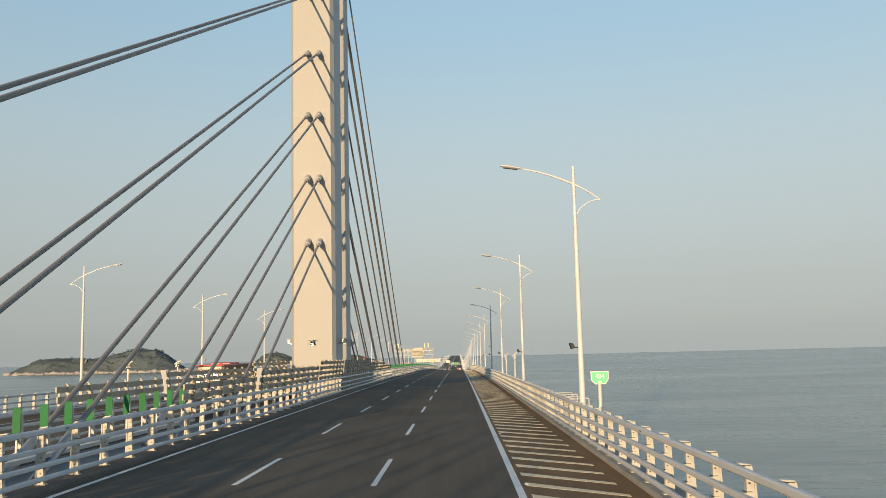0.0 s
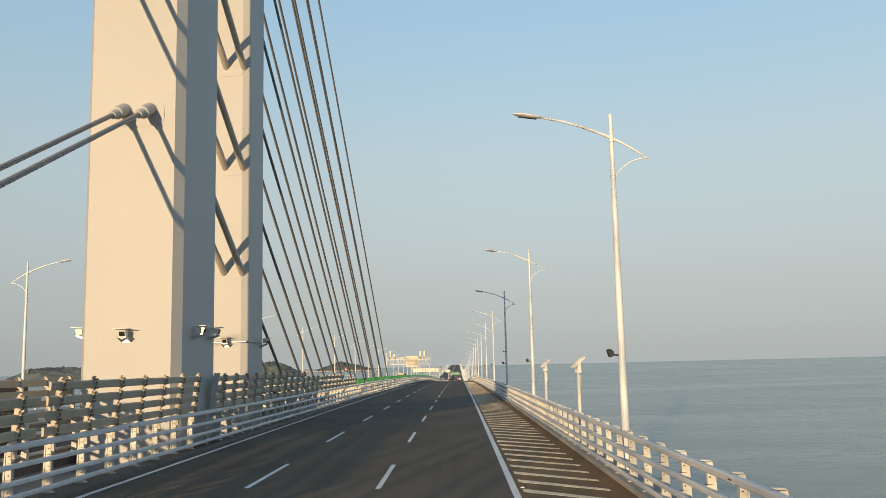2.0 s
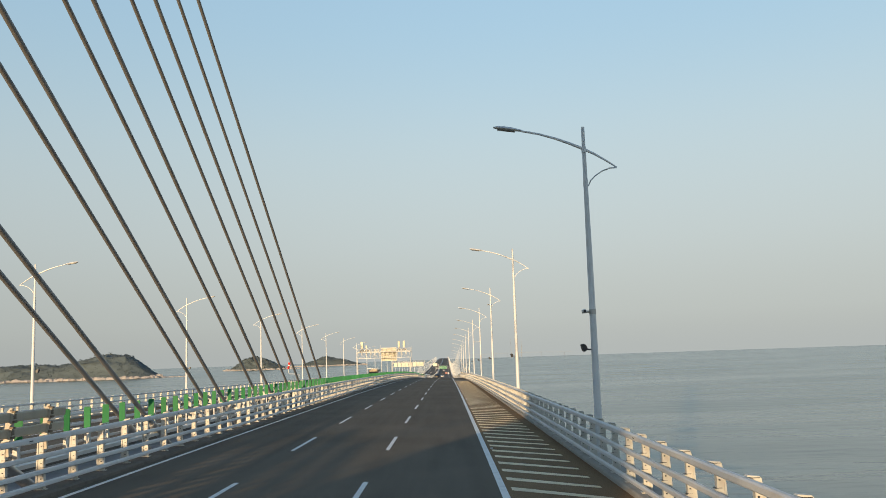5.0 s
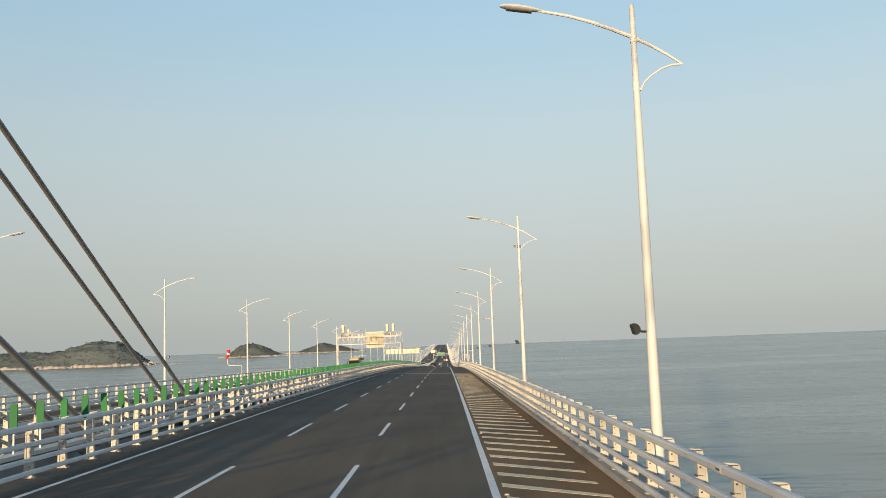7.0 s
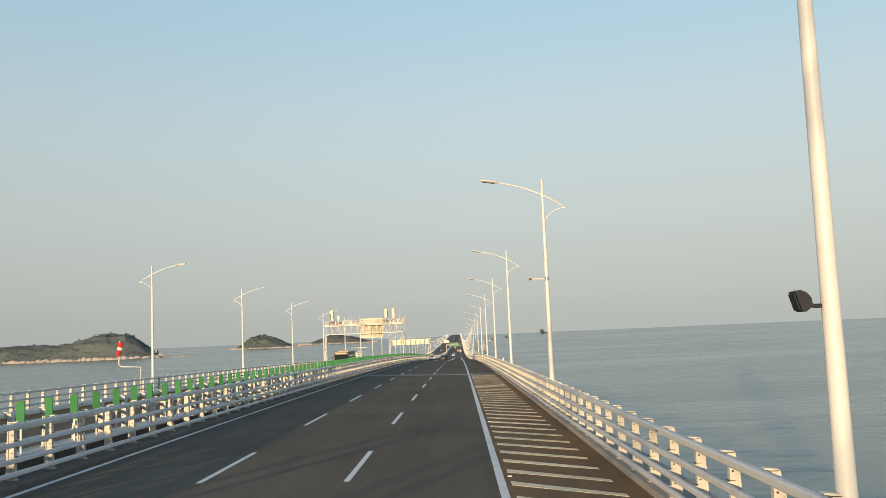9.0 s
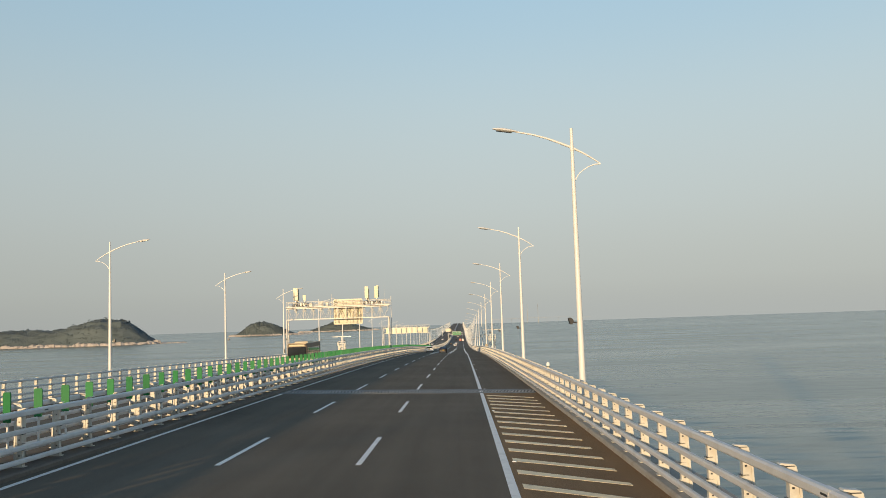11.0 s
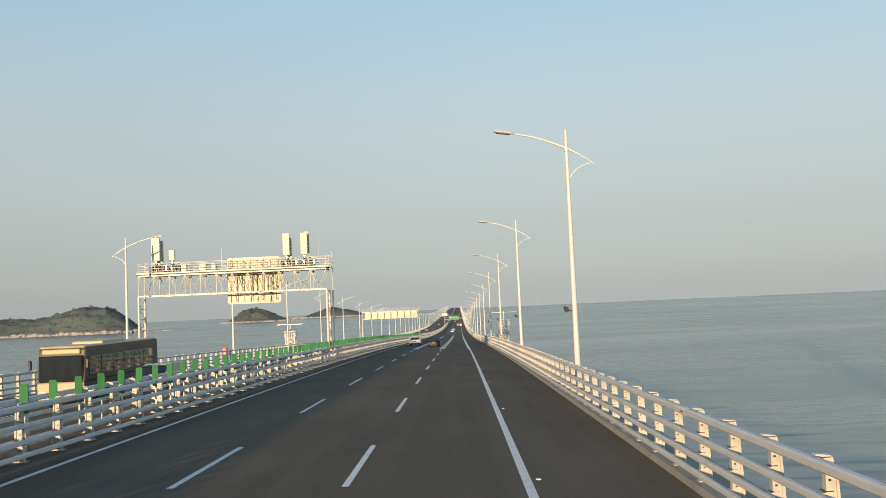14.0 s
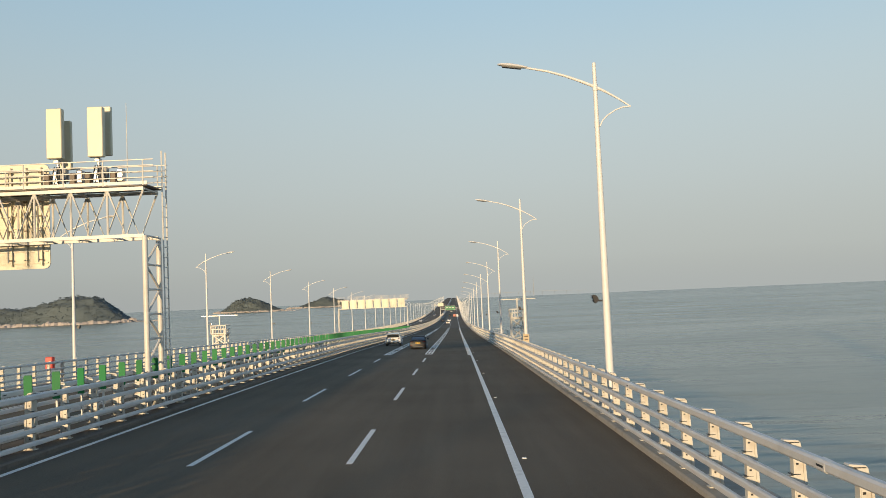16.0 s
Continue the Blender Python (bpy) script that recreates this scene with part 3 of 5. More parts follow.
for k in range(9):
    for yy, w, x in ((TY - 0.012, 1.12, 0.23), (TY + 15.188, 0.74, 0.0)):
        z = 14.15 + 5.98 * k if yy < 80 else 9.3 + 6.1 * k
        rim = [(x + math.copysign(abs(math.cos(a)) ** 0.5, math.cos(a)) * w, math.copysign(abs(math.sin(a)) ** 0.5, math.sin(a)) * 0.52 - 0.1) for a in [2 * math.pi * (j + 0.5) / 28 for j in range(28)]]
        p = part("anchor_plate", Geo().prism(rim, -0.012, 0.0), TOWER_PAINT, tower)
        p.location = (0, yy - TY, z - 0.03)



def stay(x, a, b, r=0.095):
    ob = thing("stay_cable", a, "thick grey-brown sheathed stay cable slanting from tower to median", "cable", "stay cables")
    d = Vector(b) - Vector(a)
    part("sheath", Geo().tube([(0, 0, 0), d], r, 10), CABLE_SHEATH, ob, smooth=True)
    u = d.normalized()
    part("sleeve", Geo().tube([u * 0.1, u * 1.0, u * 1.05, u * 1.5], [0.26, 0.26, 0.18, 0.16], 12), TOWER_PAINT, ob, "cream steel sleeve at the tower", smooth=True)
    part("collar", Geo().tube([d - u * 3.2, d - u * 0.2], [0.16, 0.17], 10), GALVANISED, ob, smooth=True)
    return ob


for k in range(8):
    for x in (-10.1, -11.15):
        fy, fz = 48.4 - 12.0 * k, T_Z + 14.3 + 5.98 * k
        stay(x, (x, TY + 0.05, fz), (x, fy, crown(fy) - 0.2))
        fy = 109.9 + 12.72 * k
        far_stay = stay(x, (x, TY + 5.2, T_Z + 14.4 + 6.1 * k), (x, fy, crown(fy) - 0.2))
        d = Vector((0, fy - TY - 5.2, crown(fy) - 0.2 - T_Z - 14.4 - 6.1 * k)).normalized()
        part("guide_pipe", Geo().tube([d * 0.02, d * 9.6, d * 9.65, d * 11.5], [0.175, 0.175, 0.195, 0.195], 14), PIPE_PAINT, far_stay, "thick grey-brown guide pipe between the columns", smooth=True)


# ---- lamps ----
def lamp(name="street_lamp"):
    ob = thing(name, (0, 0, 0), "tall white tapered street lamp with a curved arm behind the railing", "street lamp", "street lamps along the bridge")
    H = 12.0
    part("pole", Geo().tube([(0, 0, 0.0), (0, 0, 0.25), (0, 0, 0.3), (0, 0, 4), (0, 0, 7), (0, 0, H)], [0.21, 0.21, 0.14, 0.118, 0.105, 0.062], 16), LAMP_PAINT, ob, smooth=True)
    arm = [(1.18, 0, H - 1.56), (0.8, 0, H - 1.29), (0.4, 0, H - 1.04), (0, 0, H - 0.83), (-0.5, 0, H - 0.61), (-1.0, 0, H - 0.41), (-1.6, 0, H - 0.22), (-2.35, 0, H - 0.06)]
    part("arm", Geo().tube(arm, [0.025, 0.036, 0.042, 0.055, 0.05, 0.045, 0.04, 0.036], 8), LAMP_PAINT, ob, smooth=True)
    brace = [(1.16, 0, H - 1.56), (0.92, 0, H - 1.57), (0.65, 0, H - 1.66), (0.38, 0, H - 1.83), (0.2, 0, H - 2.0), (0.1, 0, H - 2.2)]
    part("brace", Geo().tube(brace, 0.026, 8), LAMP_PAINT, ob, smooth=True)
    for z in (H - 0.86, H - 2.12):
        part("collar", Geo().tube([(0, 0, z - 0.11), (0, 0, z + 0.11)], 0.088, 12), LAMP_PAINT, ob, smooth=True)
    head = Geo()
    ring, secs = 10, ((-2.25, 0.045, 0.04), (-2.38, 0.09, 0.06), (-2.6, 0.14, 0.085), (-2.9, 0.16, 0.095), (-3.15, 0.13, 0.075), (-3.30, 0.05, 0.03))
    vs = []
    for x, w, h in secs:
        vs += [(x, w * math.cos(2 * math.pi * j / ring), H - 0.07 - (x + 2.25) * 0.15 + h * math.sin(2 * math.pi * j / ring) * (1.0 if j <= ring / 2 else 0.5)) for j in range(ring)]
    head.add(vs, [(i * ring + j, i * ring + (j + 1) % ring, (i + 1) * ring + (j + 1) % ring, (i + 1) * ring + j) for i in range(len(secs) - 1) for j in range(ring)] + [tuple(range(ring)), tuple(range((len(secs) - 1) * ring, len(secs) * ring))])
    hd = part("lamp_head", head, LAMP_PAINT, ob, smooth=True)
    lens = Geo().slab((0, 0, 0), (0.66, 0.17, 0.05), 0.015)
    part("lens", lens, LENS_GREY, hd, "dark grey lamp lens").matrix_local = pose(-2.82, 0, H - 0.035, 0, 8.5, 0)
    flood = [(-0.48, 4.05), (-0.41, 4.07), (-0.34, 4.04), (-0.28, 3.97), (-0.27, 3.90), (-0.30, 3.83), (-0.36, 3.79), (-0.40, 3.79)]
    fl = part("floodlight", Geo().prism(flood, -0.11, 0.11), DARK_METAL, ob, "small black floodlight on a bracket")
    part("glass", Geo().prism([(-0.495, 4.02), (-0.48, 4.03), (-0.42, 3.82), (-0.435, 3.81)], -0.095, 0.095), GLASS_DARK, fl, "tinted floodlight glass")
    part("bracket", Geo().tube([(-0.1, 0, 3.86), (-0.2, 0, 3.86), (-0.3, 0, 3.88)], 0.028, 6), DARK_METAL, ob)
    return ob


first = None
LAMP_Y = [37.51 + 33.9255 * k for k in range(-1, 72)]
LAMP_Y[8] += 0.6
for y in LAMP_Y:
    px, pz = right_of(7.75, y)
    if first is None:
        first = lamp()
        first.location = (px, y, pz)
    else:
        copy_thing(first, Matrix.Translation((px, y, pz)))
    px, pz = left_of(7.69, y)
    copy_thing(first, pose(px, y, pz, 0, 0, 180))


# traffic cameras clamped to three of the lamp poles
for y, h, reach in ((LAMP_Y[4], 5.2, 0.32), (LAMP_Y[6], 10.05, 0.30), (LAMP_Y[7], 6.7, 0.9)):
    px, pz = right_of(7.75, y)
    ob = thing("traffic_camera", (px, y, pz + h), "small white traffic camera on a bracket on a lamp pole", "camera", "traffic cameras")
    part("clamp", Geo().tube([(0, 0, -0.09), (0, 0, 0.09)], 0.125, 12), GALVANISED, ob, smooth=True)
    part("bracket", Geo().tube([(-0.08, 0, 0), (-reach, 0, 0.02)], 0.045, 8), STEEL_WHITE, ob)
    body = part("housing", Geo().slab((-reach, -0.08, 0.02), (0.13, 0.34, 0.14), 0.03), STEEL_WHITE, ob)
    part("lens", Geo().tube([(-reach, -0.24, 0.02), (-reach, -0.27, 0.02)], 0.05, 12), DARK_METAL, body, "dark camera lens")


# ---- shoulder stripes, joint, studs ----
stripes = thing("shoulder_stripes", (0, 0, 0), "slanted worn stripes on the hard shoulder, tinted like warm sunlight", "road marking", kind="structure")
y = -31.0
while y < 287.5:
    g = Geo()
    pts = [(4.12, y + 1.70), (6.60, y), (6.60, y + 0.36), (4.12, y + 2.30)]
    g.add([(x, yy, road(x, yy) + 0.005) for x, yy in pts] + [(x, yy, road(x, yy) - 0.02) for x, yy in pts], [(0, 1, 2, 3), (0, 4, 5, 1), (1, 5, 6, 2), (2, 6, 7, 3), (3, 7, 4, 0)])
    part("stripe", g, PAINT_STRIPE, stripes)
    y += 2.02

joint = thing("expansion_joint", (0, 0, 0), "steel finger expansion joint in worn concrete strips across the road", "expansion joint", kind="structure")
for y0, y1 in ((289.9, 290.75), (292.05, 293.35)):
    for x0 in range(-8, 7, 3):
        x1 = min(x0 + 3, 7.12)
        pts = [(x0 + 0.01, y0), (x1 - 0.01, y0), (x1 - 0.01, y1), (x0 + 0.01, y1)]
        g = Geo()
        g.add([(x, yy, road(x, yy) + 0.006) for x, yy in pts] + [(x, yy, road(x, yy) - 0.1) for x, yy in pts], [(0, 1, 2, 3), (0, 4, 5, 1), (1, 5, 6, 2), (2, 6, 7, 3), (3, 7, 4, 0)])
        part("concrete_strip", g, JOINT_CONCRETE, joint)
g = Geo()
pts = [(-8.0, 290.75), (7.12, 290.75), (7.12, 292.05), (-8.0, 292.05)]
g.add([(x, yy, road(x, yy) + 0.003) for x, yy in pts], [(0, 1, 2, 3)])
part("gap", g, RUBBER, joint, "dark gap under the fingers")
for k in range(75):
    x = -7.95 + k * 0.2
    for a, b, s in ((290.75, 291.62, 0), (292.05, 291.18, 0.1)):
        pts = [(x + s, a), (x + s + 0.13, a), (x + s + 0.085, b), (x + s + 0.045, b)]
        g = Geo()
        g.add([(px, yy, road(px, yy) + 0.009) for px, yy in pts] + [(px, yy, road(px, yy) - 0.04) for px, yy in pts], [(0, 1, 2, 3), (0, 4, 5, 1), (1, 5, 6, 2), (2, 6, 7, 3), (3, 7, 4, 0)])
        part("steel_finger", g, JOINT_STEEL, joint)

stud_mesh = to_mesh("road_stud", Geo().prism([(-0.06, 0), (0.06, 0), (0.04, 0.022), (-0.04, 0.022)], -0.055, 0.055), SIGN_WHITE)
for k in range(-2, 30):
    y = 8.5 + 15 * k
    ob = tagged(new("road_stud", stud_mesh), "small white road stud beside the edge line", "road stud", "road studs along the edge line")
    ob.location = (4.14, y, road(4.14, y))

# ladder markings where the lanes narrow
for x in (-3.75, 0.0):
    marks = thing("ladder_marking", (0, 0, 0), "white ladder-like warning marking along the lane line", "road marking", kind="structure")
    for s in (-0.28, 0.28):
        part("line", Geo().sweep([(x + s - 0.075, 0.005), (x + s + 0.075, 0.005), (x + s + 0.075, -0.02), (x + s - 0.075, -0.02)], steps(426, 650, 12), right_of), PAINT_LINE, marks)
    for k in range(50):
        y = 426 + k * 4.4
        part("block", Geo().sweep([(x - 0.203, 0.006), (x + 0.203, 0.006), (x + 0.203, -0.02), (x - 0.203, -0.02)], [y, y + 1.5], right_of), PAINT_LINE, marks)
marks = thing("warning_band", (0, 0, 0), "pale hatched warning band beside the edge line", "road marking", kind="structure")
for k in range(150):
    y = 424 + 1.5 * k
    part("block", Geo().sweep([(3.56, 0.005), (3.78, 0.005), (3.78, -0.02), (3.56, -0.02)], [y, y + 1.15], right_of), PAINT_LINE, marks)


# ---- wind fence beside the tower ----
def fence_post(top, rows, lean, out):
    """A railing post drawn out upwards, bent over the road, with a dark clamp at each slat; the outline is (towards the road, height)."""
    back = [(lean(h) - 0.10, h) for h in (1.2, 1.5, 1.5 + (top - 1.5) * 0.4, 1.5 + (top - 1.5) * 0.75, top)]
    front = [(lean(top) - 0.02, top + 0.09), (lean(top) + 0.05, top + 0.07)]
    for r in rows:
        front += [(lean(r) + 0.035, r + 0.19), (lean(r) + 0.10, r + 0.12), (lean(r) + 0.10, r - 0.08), (lean(r) + 0.035, r - 0.17)]
    g = Geo().prism([(out * a, b) for a, b in back + front + [(0.04, 1.5), (0.06, 1.2)]], -0.05, 0.05)
    n = len(g.f)
    for r in rows:
        g.box((out * (lean(r) + 0.085), 0, r + 0.14), (0.09, 0.13, 0.05)).box((out * (lean(r) + 0.10), 0, r - 0.10), (0.06, 0.13, 0.06)).box((out * (lean(r) + 0.10), 0, r + 0.02), (0.02, 0.11, 0.12))
    g.box((out * (lean(top) + 0.01), -0.055, top + 0.02), (0.05, 0.012, 0.035))
    me = to_mesh("post", g, [FENCE_POST, RUST_BROWN])
    for poly in me.polygons[n:]:
        poly.material_index = 1
    return me


def fence(x, out, spans):
    """Slats on the drawn-out railing posts; out is +1 when the road lies towards positive x."""
    for y0, y1, top, label in spans:
        ob = thing("wind_fence", (0, 0, 0), label, "fence")
        rows = [top - 0.15 - 0.39 * k for k in range(6) if top - 0.15 - 0.39 * k > 1.66]

        def lean(h):
            return 0.20 * (max(h - 1.4, 0) / (3.05 - 1.4)) ** 1.4

        mesh = fence_post(top, rows, lean, out)
        for y in range(2 * math.ceil(y0 / 2), int(y1) + 1, 2):
            part("post", mesh, None, ob, "cream steel fence post with dark clamps").location = (x, y, road(-8.4, y))
        for r in rows:
            c = lean(r) - 0.02
            board = [(x + out * (c + a), r + h) for a, h in ((-0.03, -0.118), (0.005, -0.118), (0.03, -0.09), (0.04, 0.085), (0.02, 0.118), (-0.03, 0.118))]
            part("slat", Geo().sweep(board, steps(y0, y1, 6), lambda a, yy: (a, road(-8.4, yy))), SLAT_CREAM, ob)
        if y0 not in (45.5, 80.8):
            continue
        plate = [(out * a, h) for a, h in ((-0.12, 1.2), (0.06, 1.2), (lean(top * 0.8) + 0.10, top * 0.8), (lean(top) + 0.14, top + 0.10), (lean(top) - 0.14, top + 0.10), (lean(top * 0.8) - 0.14, top * 0.8))]
        part("end_plate", Geo().prism(plate, -0.015, 0.015), TOWER_PAINT, ob, "pale steel end plate").location = (x, y0 - 0.12, road(-8.4, y0))


FENCE_LABEL = "weathered slatted steel wind fence on drawn-out railing posts"
SPANS = ((33, 45, 2.36, FENCE_LABEL), (45.5, 65, 2.68, FENCE_LABEL), (65.4, 78, 3.05, FENCE_LABEL), (80.8, 102.8, 3.02, FENCE_LABEL), (103.4, 122.4, 2.68, FENCE_LABEL), (123, 133, 2.3, FENCE_LABEL))
fence(-8.40, 1, SPANS)
fence(-13.30, -1, SPANS)

# ---- green anti-glare plates ----
PLATE = Geo()
PLATE.prism([(-0.10, 0.0), (0.10, 0.0), (0.115, 0.10), (0.115, 0.73), (0.09, 0.78), (-0.09, 0.78), (-0.115, 0.73), (-0.115, 0.10)], -0.02, 0.02)
PLATE.box((0, 0.03, 0.35), (0.04, 0.04, 0.6))
PLATE_MESH = to_mesh("antiglare_plate", PLATE, GREEN_PLATE)
BRACKET_MESH = to_mesh("plate_stem", Geo().box((0, 0.03, -0.35), (0.05, 0.05, 0.72)).box((0, 0.03, -0.70), (0.5, 0.06, 0.05)), STEEL_WHITE)
y = -19.56
while y < 560:
    if y < 40 or y > 132:
        ob = tagged(new("antiglare_plate", PLATE_MESH), "upright green plastic anti-glare plate on the median rail", "anti-glare plate", "green plates along the median")
        ob.location = (plate_line(y), y, crown(y) + 1.45)
        ob.rotation_euler = (0, 0, radians(random.uniform(-14, 14)))
        part("stem", BRACKET_MESH, None, ob)
    y += 1.62
tagged(part("median_beam", Geo().sweep([(-0.26, 0.66), (0.26, 0.66), (0.26, 0.78), (-0.26, 0.78)], steps(-40, 40, 6), lambda a, yy: (plate_line(yy) + a, crown(yy))), STEEL_WHITE), "white steel beam that carries the green plates", "beam", kind="structure")
tagged(part("median_beam", Geo().sweep([(-0.26, 0.66), (0.26, 0.66), (0.26, 0.78), (-0.26, 0.78)], steps(132, 560, 6), lambda a, yy: (plate_line(yy) + a, crown(yy))), STEEL_WHITE), "white steel beam that carries the green plates", "beam", kind="structure")
tagged(part("median_slab", Geo().sweep([(-1, 0), (1, 0), (1, -0.5), (-1, -0.5)], ALONG, lambda a, yy: (axis(yy) + a * (-8.7 - axis(yy)), crown(yy) - 0.35)), DECK_STEEL), "grey steel deck between the two carriageways", "bridge deck", kind="structure")


# ---- small equipment at the tower ----
def sensor_box(x, y, z, rz):
    """A floodlight under a flat cover on an arm that stands out from a plate on the column."""
    ob = thing("floodlight_frame", (x, y, z), "small pale floodlight on a steel bracket bolted to the tower", "floodlight", "floodlights on the tower")
    part("wall_plate", Geo().slab((0, -0.015, -0.38), (0.62, 0.03, 0.16), 0.008), GALVANISED, ob)
    for a in (-0.26, 0.26):
        part("bracket_arm", Geo().prism([(0, -0.46), (0, -0.30), (-0.62, -0.12), (-0.66, -0.16), (-0.60, -0.22)], a - 0.02, a + 0.02, 0), GALVANISED, ob)
    part("cross_bar", Geo().slab((0, -0.60, -0.16), (0.60, 0.06, 0.05), 0.01), GALVANISED, ob)
    body = part("lamp_body", Geo().prism([(-0.30, -0.10), (-0.62, -0.12), (-0.72, 0.16), (-0.66, 0.24), (-0.28, 0.22)], -0.2, 0.2, 0), STEEL_WHITE, ob)
    part("glass", Geo().prism([(-0.625, -0.10), (-0.64, -0.10), (-0.735, 0.15), (-0.72, 0.15)], -0.16, 0.16, 0), GLASS_DARK, body, "dark lamp glass")
    part("cover", Geo().prism([(-0.12, 0.25), (-0.88, 0.31), (-0.88, 0.345), (-0.12, 0.285)], -0.46, 0.46, 0), STEEL_WHITE, ob, "flat pale cover plate")
    ob.rotation_euler = (0, 0, radians(rz))
    ob.scale = (0.7, 0.7, 0.7)


sensor_box(-10.85, TY, crown(TY) + 4.95, 0)
sensor_box(-8.74, TY + 1.9, crown(TY) + 5.1, 90)
sensor_box(-8.75, TY + 4.1, crown(TY) + 5.1, 90)
sensor_box(-12.82, TY + 1.0, crown(TY) + 5.1, -90)
sensor_box(-10.95, TY + 15.15, crown(TY) + 5.0, 0)
sensor_box(-9.72, TY + 18.2, crown(TY) + 5.0, 90)
tagged(part("cable_conduit", Geo().tube([(-12.25, TY + 18, T_Z + 5.0), (-12.25, TY + 15.12, T_Z + 5.0), (-9.67, TY + 15.12, T_Z + 5.0), (-9.67, TY + 18.6, T_Z + 5.0)], 0.035, 6), GALVANISED), "thin steel conduit clamped round the rear column", "conduit")


# ---- kilometre sign, solar posts, platforms, bollard ----
sign = thing("kilometre_sign", (8.05, 34.6, road(8.05, 34.6)), "green kilometre sign with white rim on a bent white post", "road sign")
part("post", Geo().tube([(-0.42, 0, 0.35), (-0.42, 0, 0.75), (-0.05, 0, 1.35), (0, 0, 1.45), (0, 0, 2.4)], 0.075, 10), STEEL_WHITE, sign, smooth=True)
plate = [(-0.36, 0.12), (-0.37, 0.27), (0.37, 0.27), (0.36, -0.04), (0.24, -0.25), (-0.20, -0.25), (-0.35, -0.08)]
board = part("board", Geo().prism([(a, b + 2.6) for a, b in plate], -0.075, -0.055), SIGN_WHITE, sign)
part("panel", Geo().prism([(a * 0.91, b * 0.88 + 2.6) for a, b in plate], -0.082, -0.076), SIGN_PALE, board, "light green face")


def lettering(text, size, parent, m, mat):
    c = bpy.data.curves.new("lettering", "FONT")
    c.body, c.size, c.align_x, c.align_y, c.extrude, c.offset = text, size, "CENTER", "CENTER", 0.002, 0.006
    c.materials.append(mat)
    ob = new("lettering", c)
    ob.parent = parent
    ob.matrix_local = m
    return ob


lettering("434", 0.24, board, pose(0.0, -0.086, 2.66, 90, 0, 0), SIGN_WHITE)
part("text_bar", Geo().box((0.0, -0.085, 2.45), (0.16, 0.004, 0.06)), SIGN_WHITE, board)


def solar_post(x, y):
    ob = thing("louvre_lamp_post", (x, y, road(x, y)), "white post with a tilted louvred head outside the railing", "post light", "louvred posts")
    ob.scale = (0.72, 1.0, 0.97)
    part("post", Geo().slab((0, 0, 1.75), (0.2, 0.14, 3.0), 0.03), STEEL_WHITE, ob)
    part("conduit", Geo().tube([(0.13, -0.05, 2.7), (0.14, -0.05, 3.2)], 0.025, 6), STEEL_WHITE, ob)
    part("cross_tube", Geo().tube([(-0.1, -0.55, 3.32), (0.02, 0.42, 3.32)], 0.055, 10), STEEL_WHITE, ob, smooth=True)
    for a in (-0.42, 0.3):
        part("bracket", Geo().prism([(-0.16, 3.3), (0.12, 3.3), (0.08, 3.85), (-0.04, 3.85)], a, a + 0.05), STEEL_WHITE, ob)
    for a in (-0.5, 0.22):
        wing = part("louvre_frame", Geo().prism([(-0.36, 3.58), (-0.31, 3.53), (0.36, 3.97), (0.34, 4.04)], a, a + 0.07).prism([(-0.36, 3.58), (-0.31, 3.53), (0.36, 3.97), (0.34, 4.04)], a + 0.30, a + 0.33), STEEL_WHITE, ob)
        for k in range(7):
            u = -0.29 + k * 0.10
            part("louvre", Geo().box((u, a + 0.185, 3.61 + (u + 0.29) * 0.66), (0.08, 0.24, 0.012), Matrix.Rotation(radians(-8), 3, "Y")), DARK_METAL, wing, "dark louvre blade")


solar_post(7.72, 81.7)
solar_post(7.72, 96.2)
for y in (81.7, 96.2):
    solar_post(left_of(7.72, y)[0], y)


def platform(y0, y1, x1=9.35, lift=-0.35, bays=1):
    ob = thing("maintenance_platform", (0, 0, 0), "small railed white maintenance platform hung outside the bridge railing", "platform")
    z = road(8.3, (y0 + y1) / 2) + lift
    x0 = 8.3
    part("floor_plate", Geo().slab(((x0 + x1) / 2, (y0 + y1) / 2, z - 0.04), (x1 - x0, y1 - y0, 0.08), 0.015), GALVANISED, ob)
    corners = [(x0, y0), (x1, y0), (x1, y1), (x0, y1)]
    for cx, cy in corners:
        part("post", Geo().tube([(cx, cy, z), (cx, cy, z + 1.55)], 0.03, 8), STEEL_WHITE, ob)
    for k in range(1, bays):
        cy = y0 + (y1 - y0) * k / bays
        part("post", Geo().tube([(x1, cy, z), (x1, cy, z + 1.55)], 0.03, 8), STEEL_WHITE, ob)
    for h in (0.55, 1.05, 1.55):
        part("rail", Geo().tube([(cx, cy, z + h) for cx, cy in corners], 0.026, 8), STEEL_WHITE, ob)


platform(46.4, 48.1)
platform(51.0, 53.2)
platform(461, 466, 9.6, 0.1, 3)
platform(474, 479, 9.6, 0.1, 3)

ob = thing("marker_post", (7.66, 288.7, road(7.66, 288.7)), "white marker post with a round head beside the railing", "marker post")
part("stem", Geo().tube([(0, 0, 0.1), (0, 0, 0.95), (0, 0, 1.0), (0, 0, 1.58)], [0.12, 0.12, 0.075, 0.07], 12), STEEL_WHITE, ob, smooth=True)
part("head", Geo().tube([(0, 0, 1.58), (0, 0, 1.59), (0, 0, 1.66), (0, 0, 1.74), (0, 0, 1.79), (0, 0, 1.81)], [0.06, 0.098, 0.105, 0.09, 0.055, 0.015], 14), SIGN_WHITE, ob, smooth=True)
part("collar", Geo().tube([(0, 0, 1.545), (0, 0, 1.58)], 0.085, 12), DARK_METAL, ob, smooth=True)
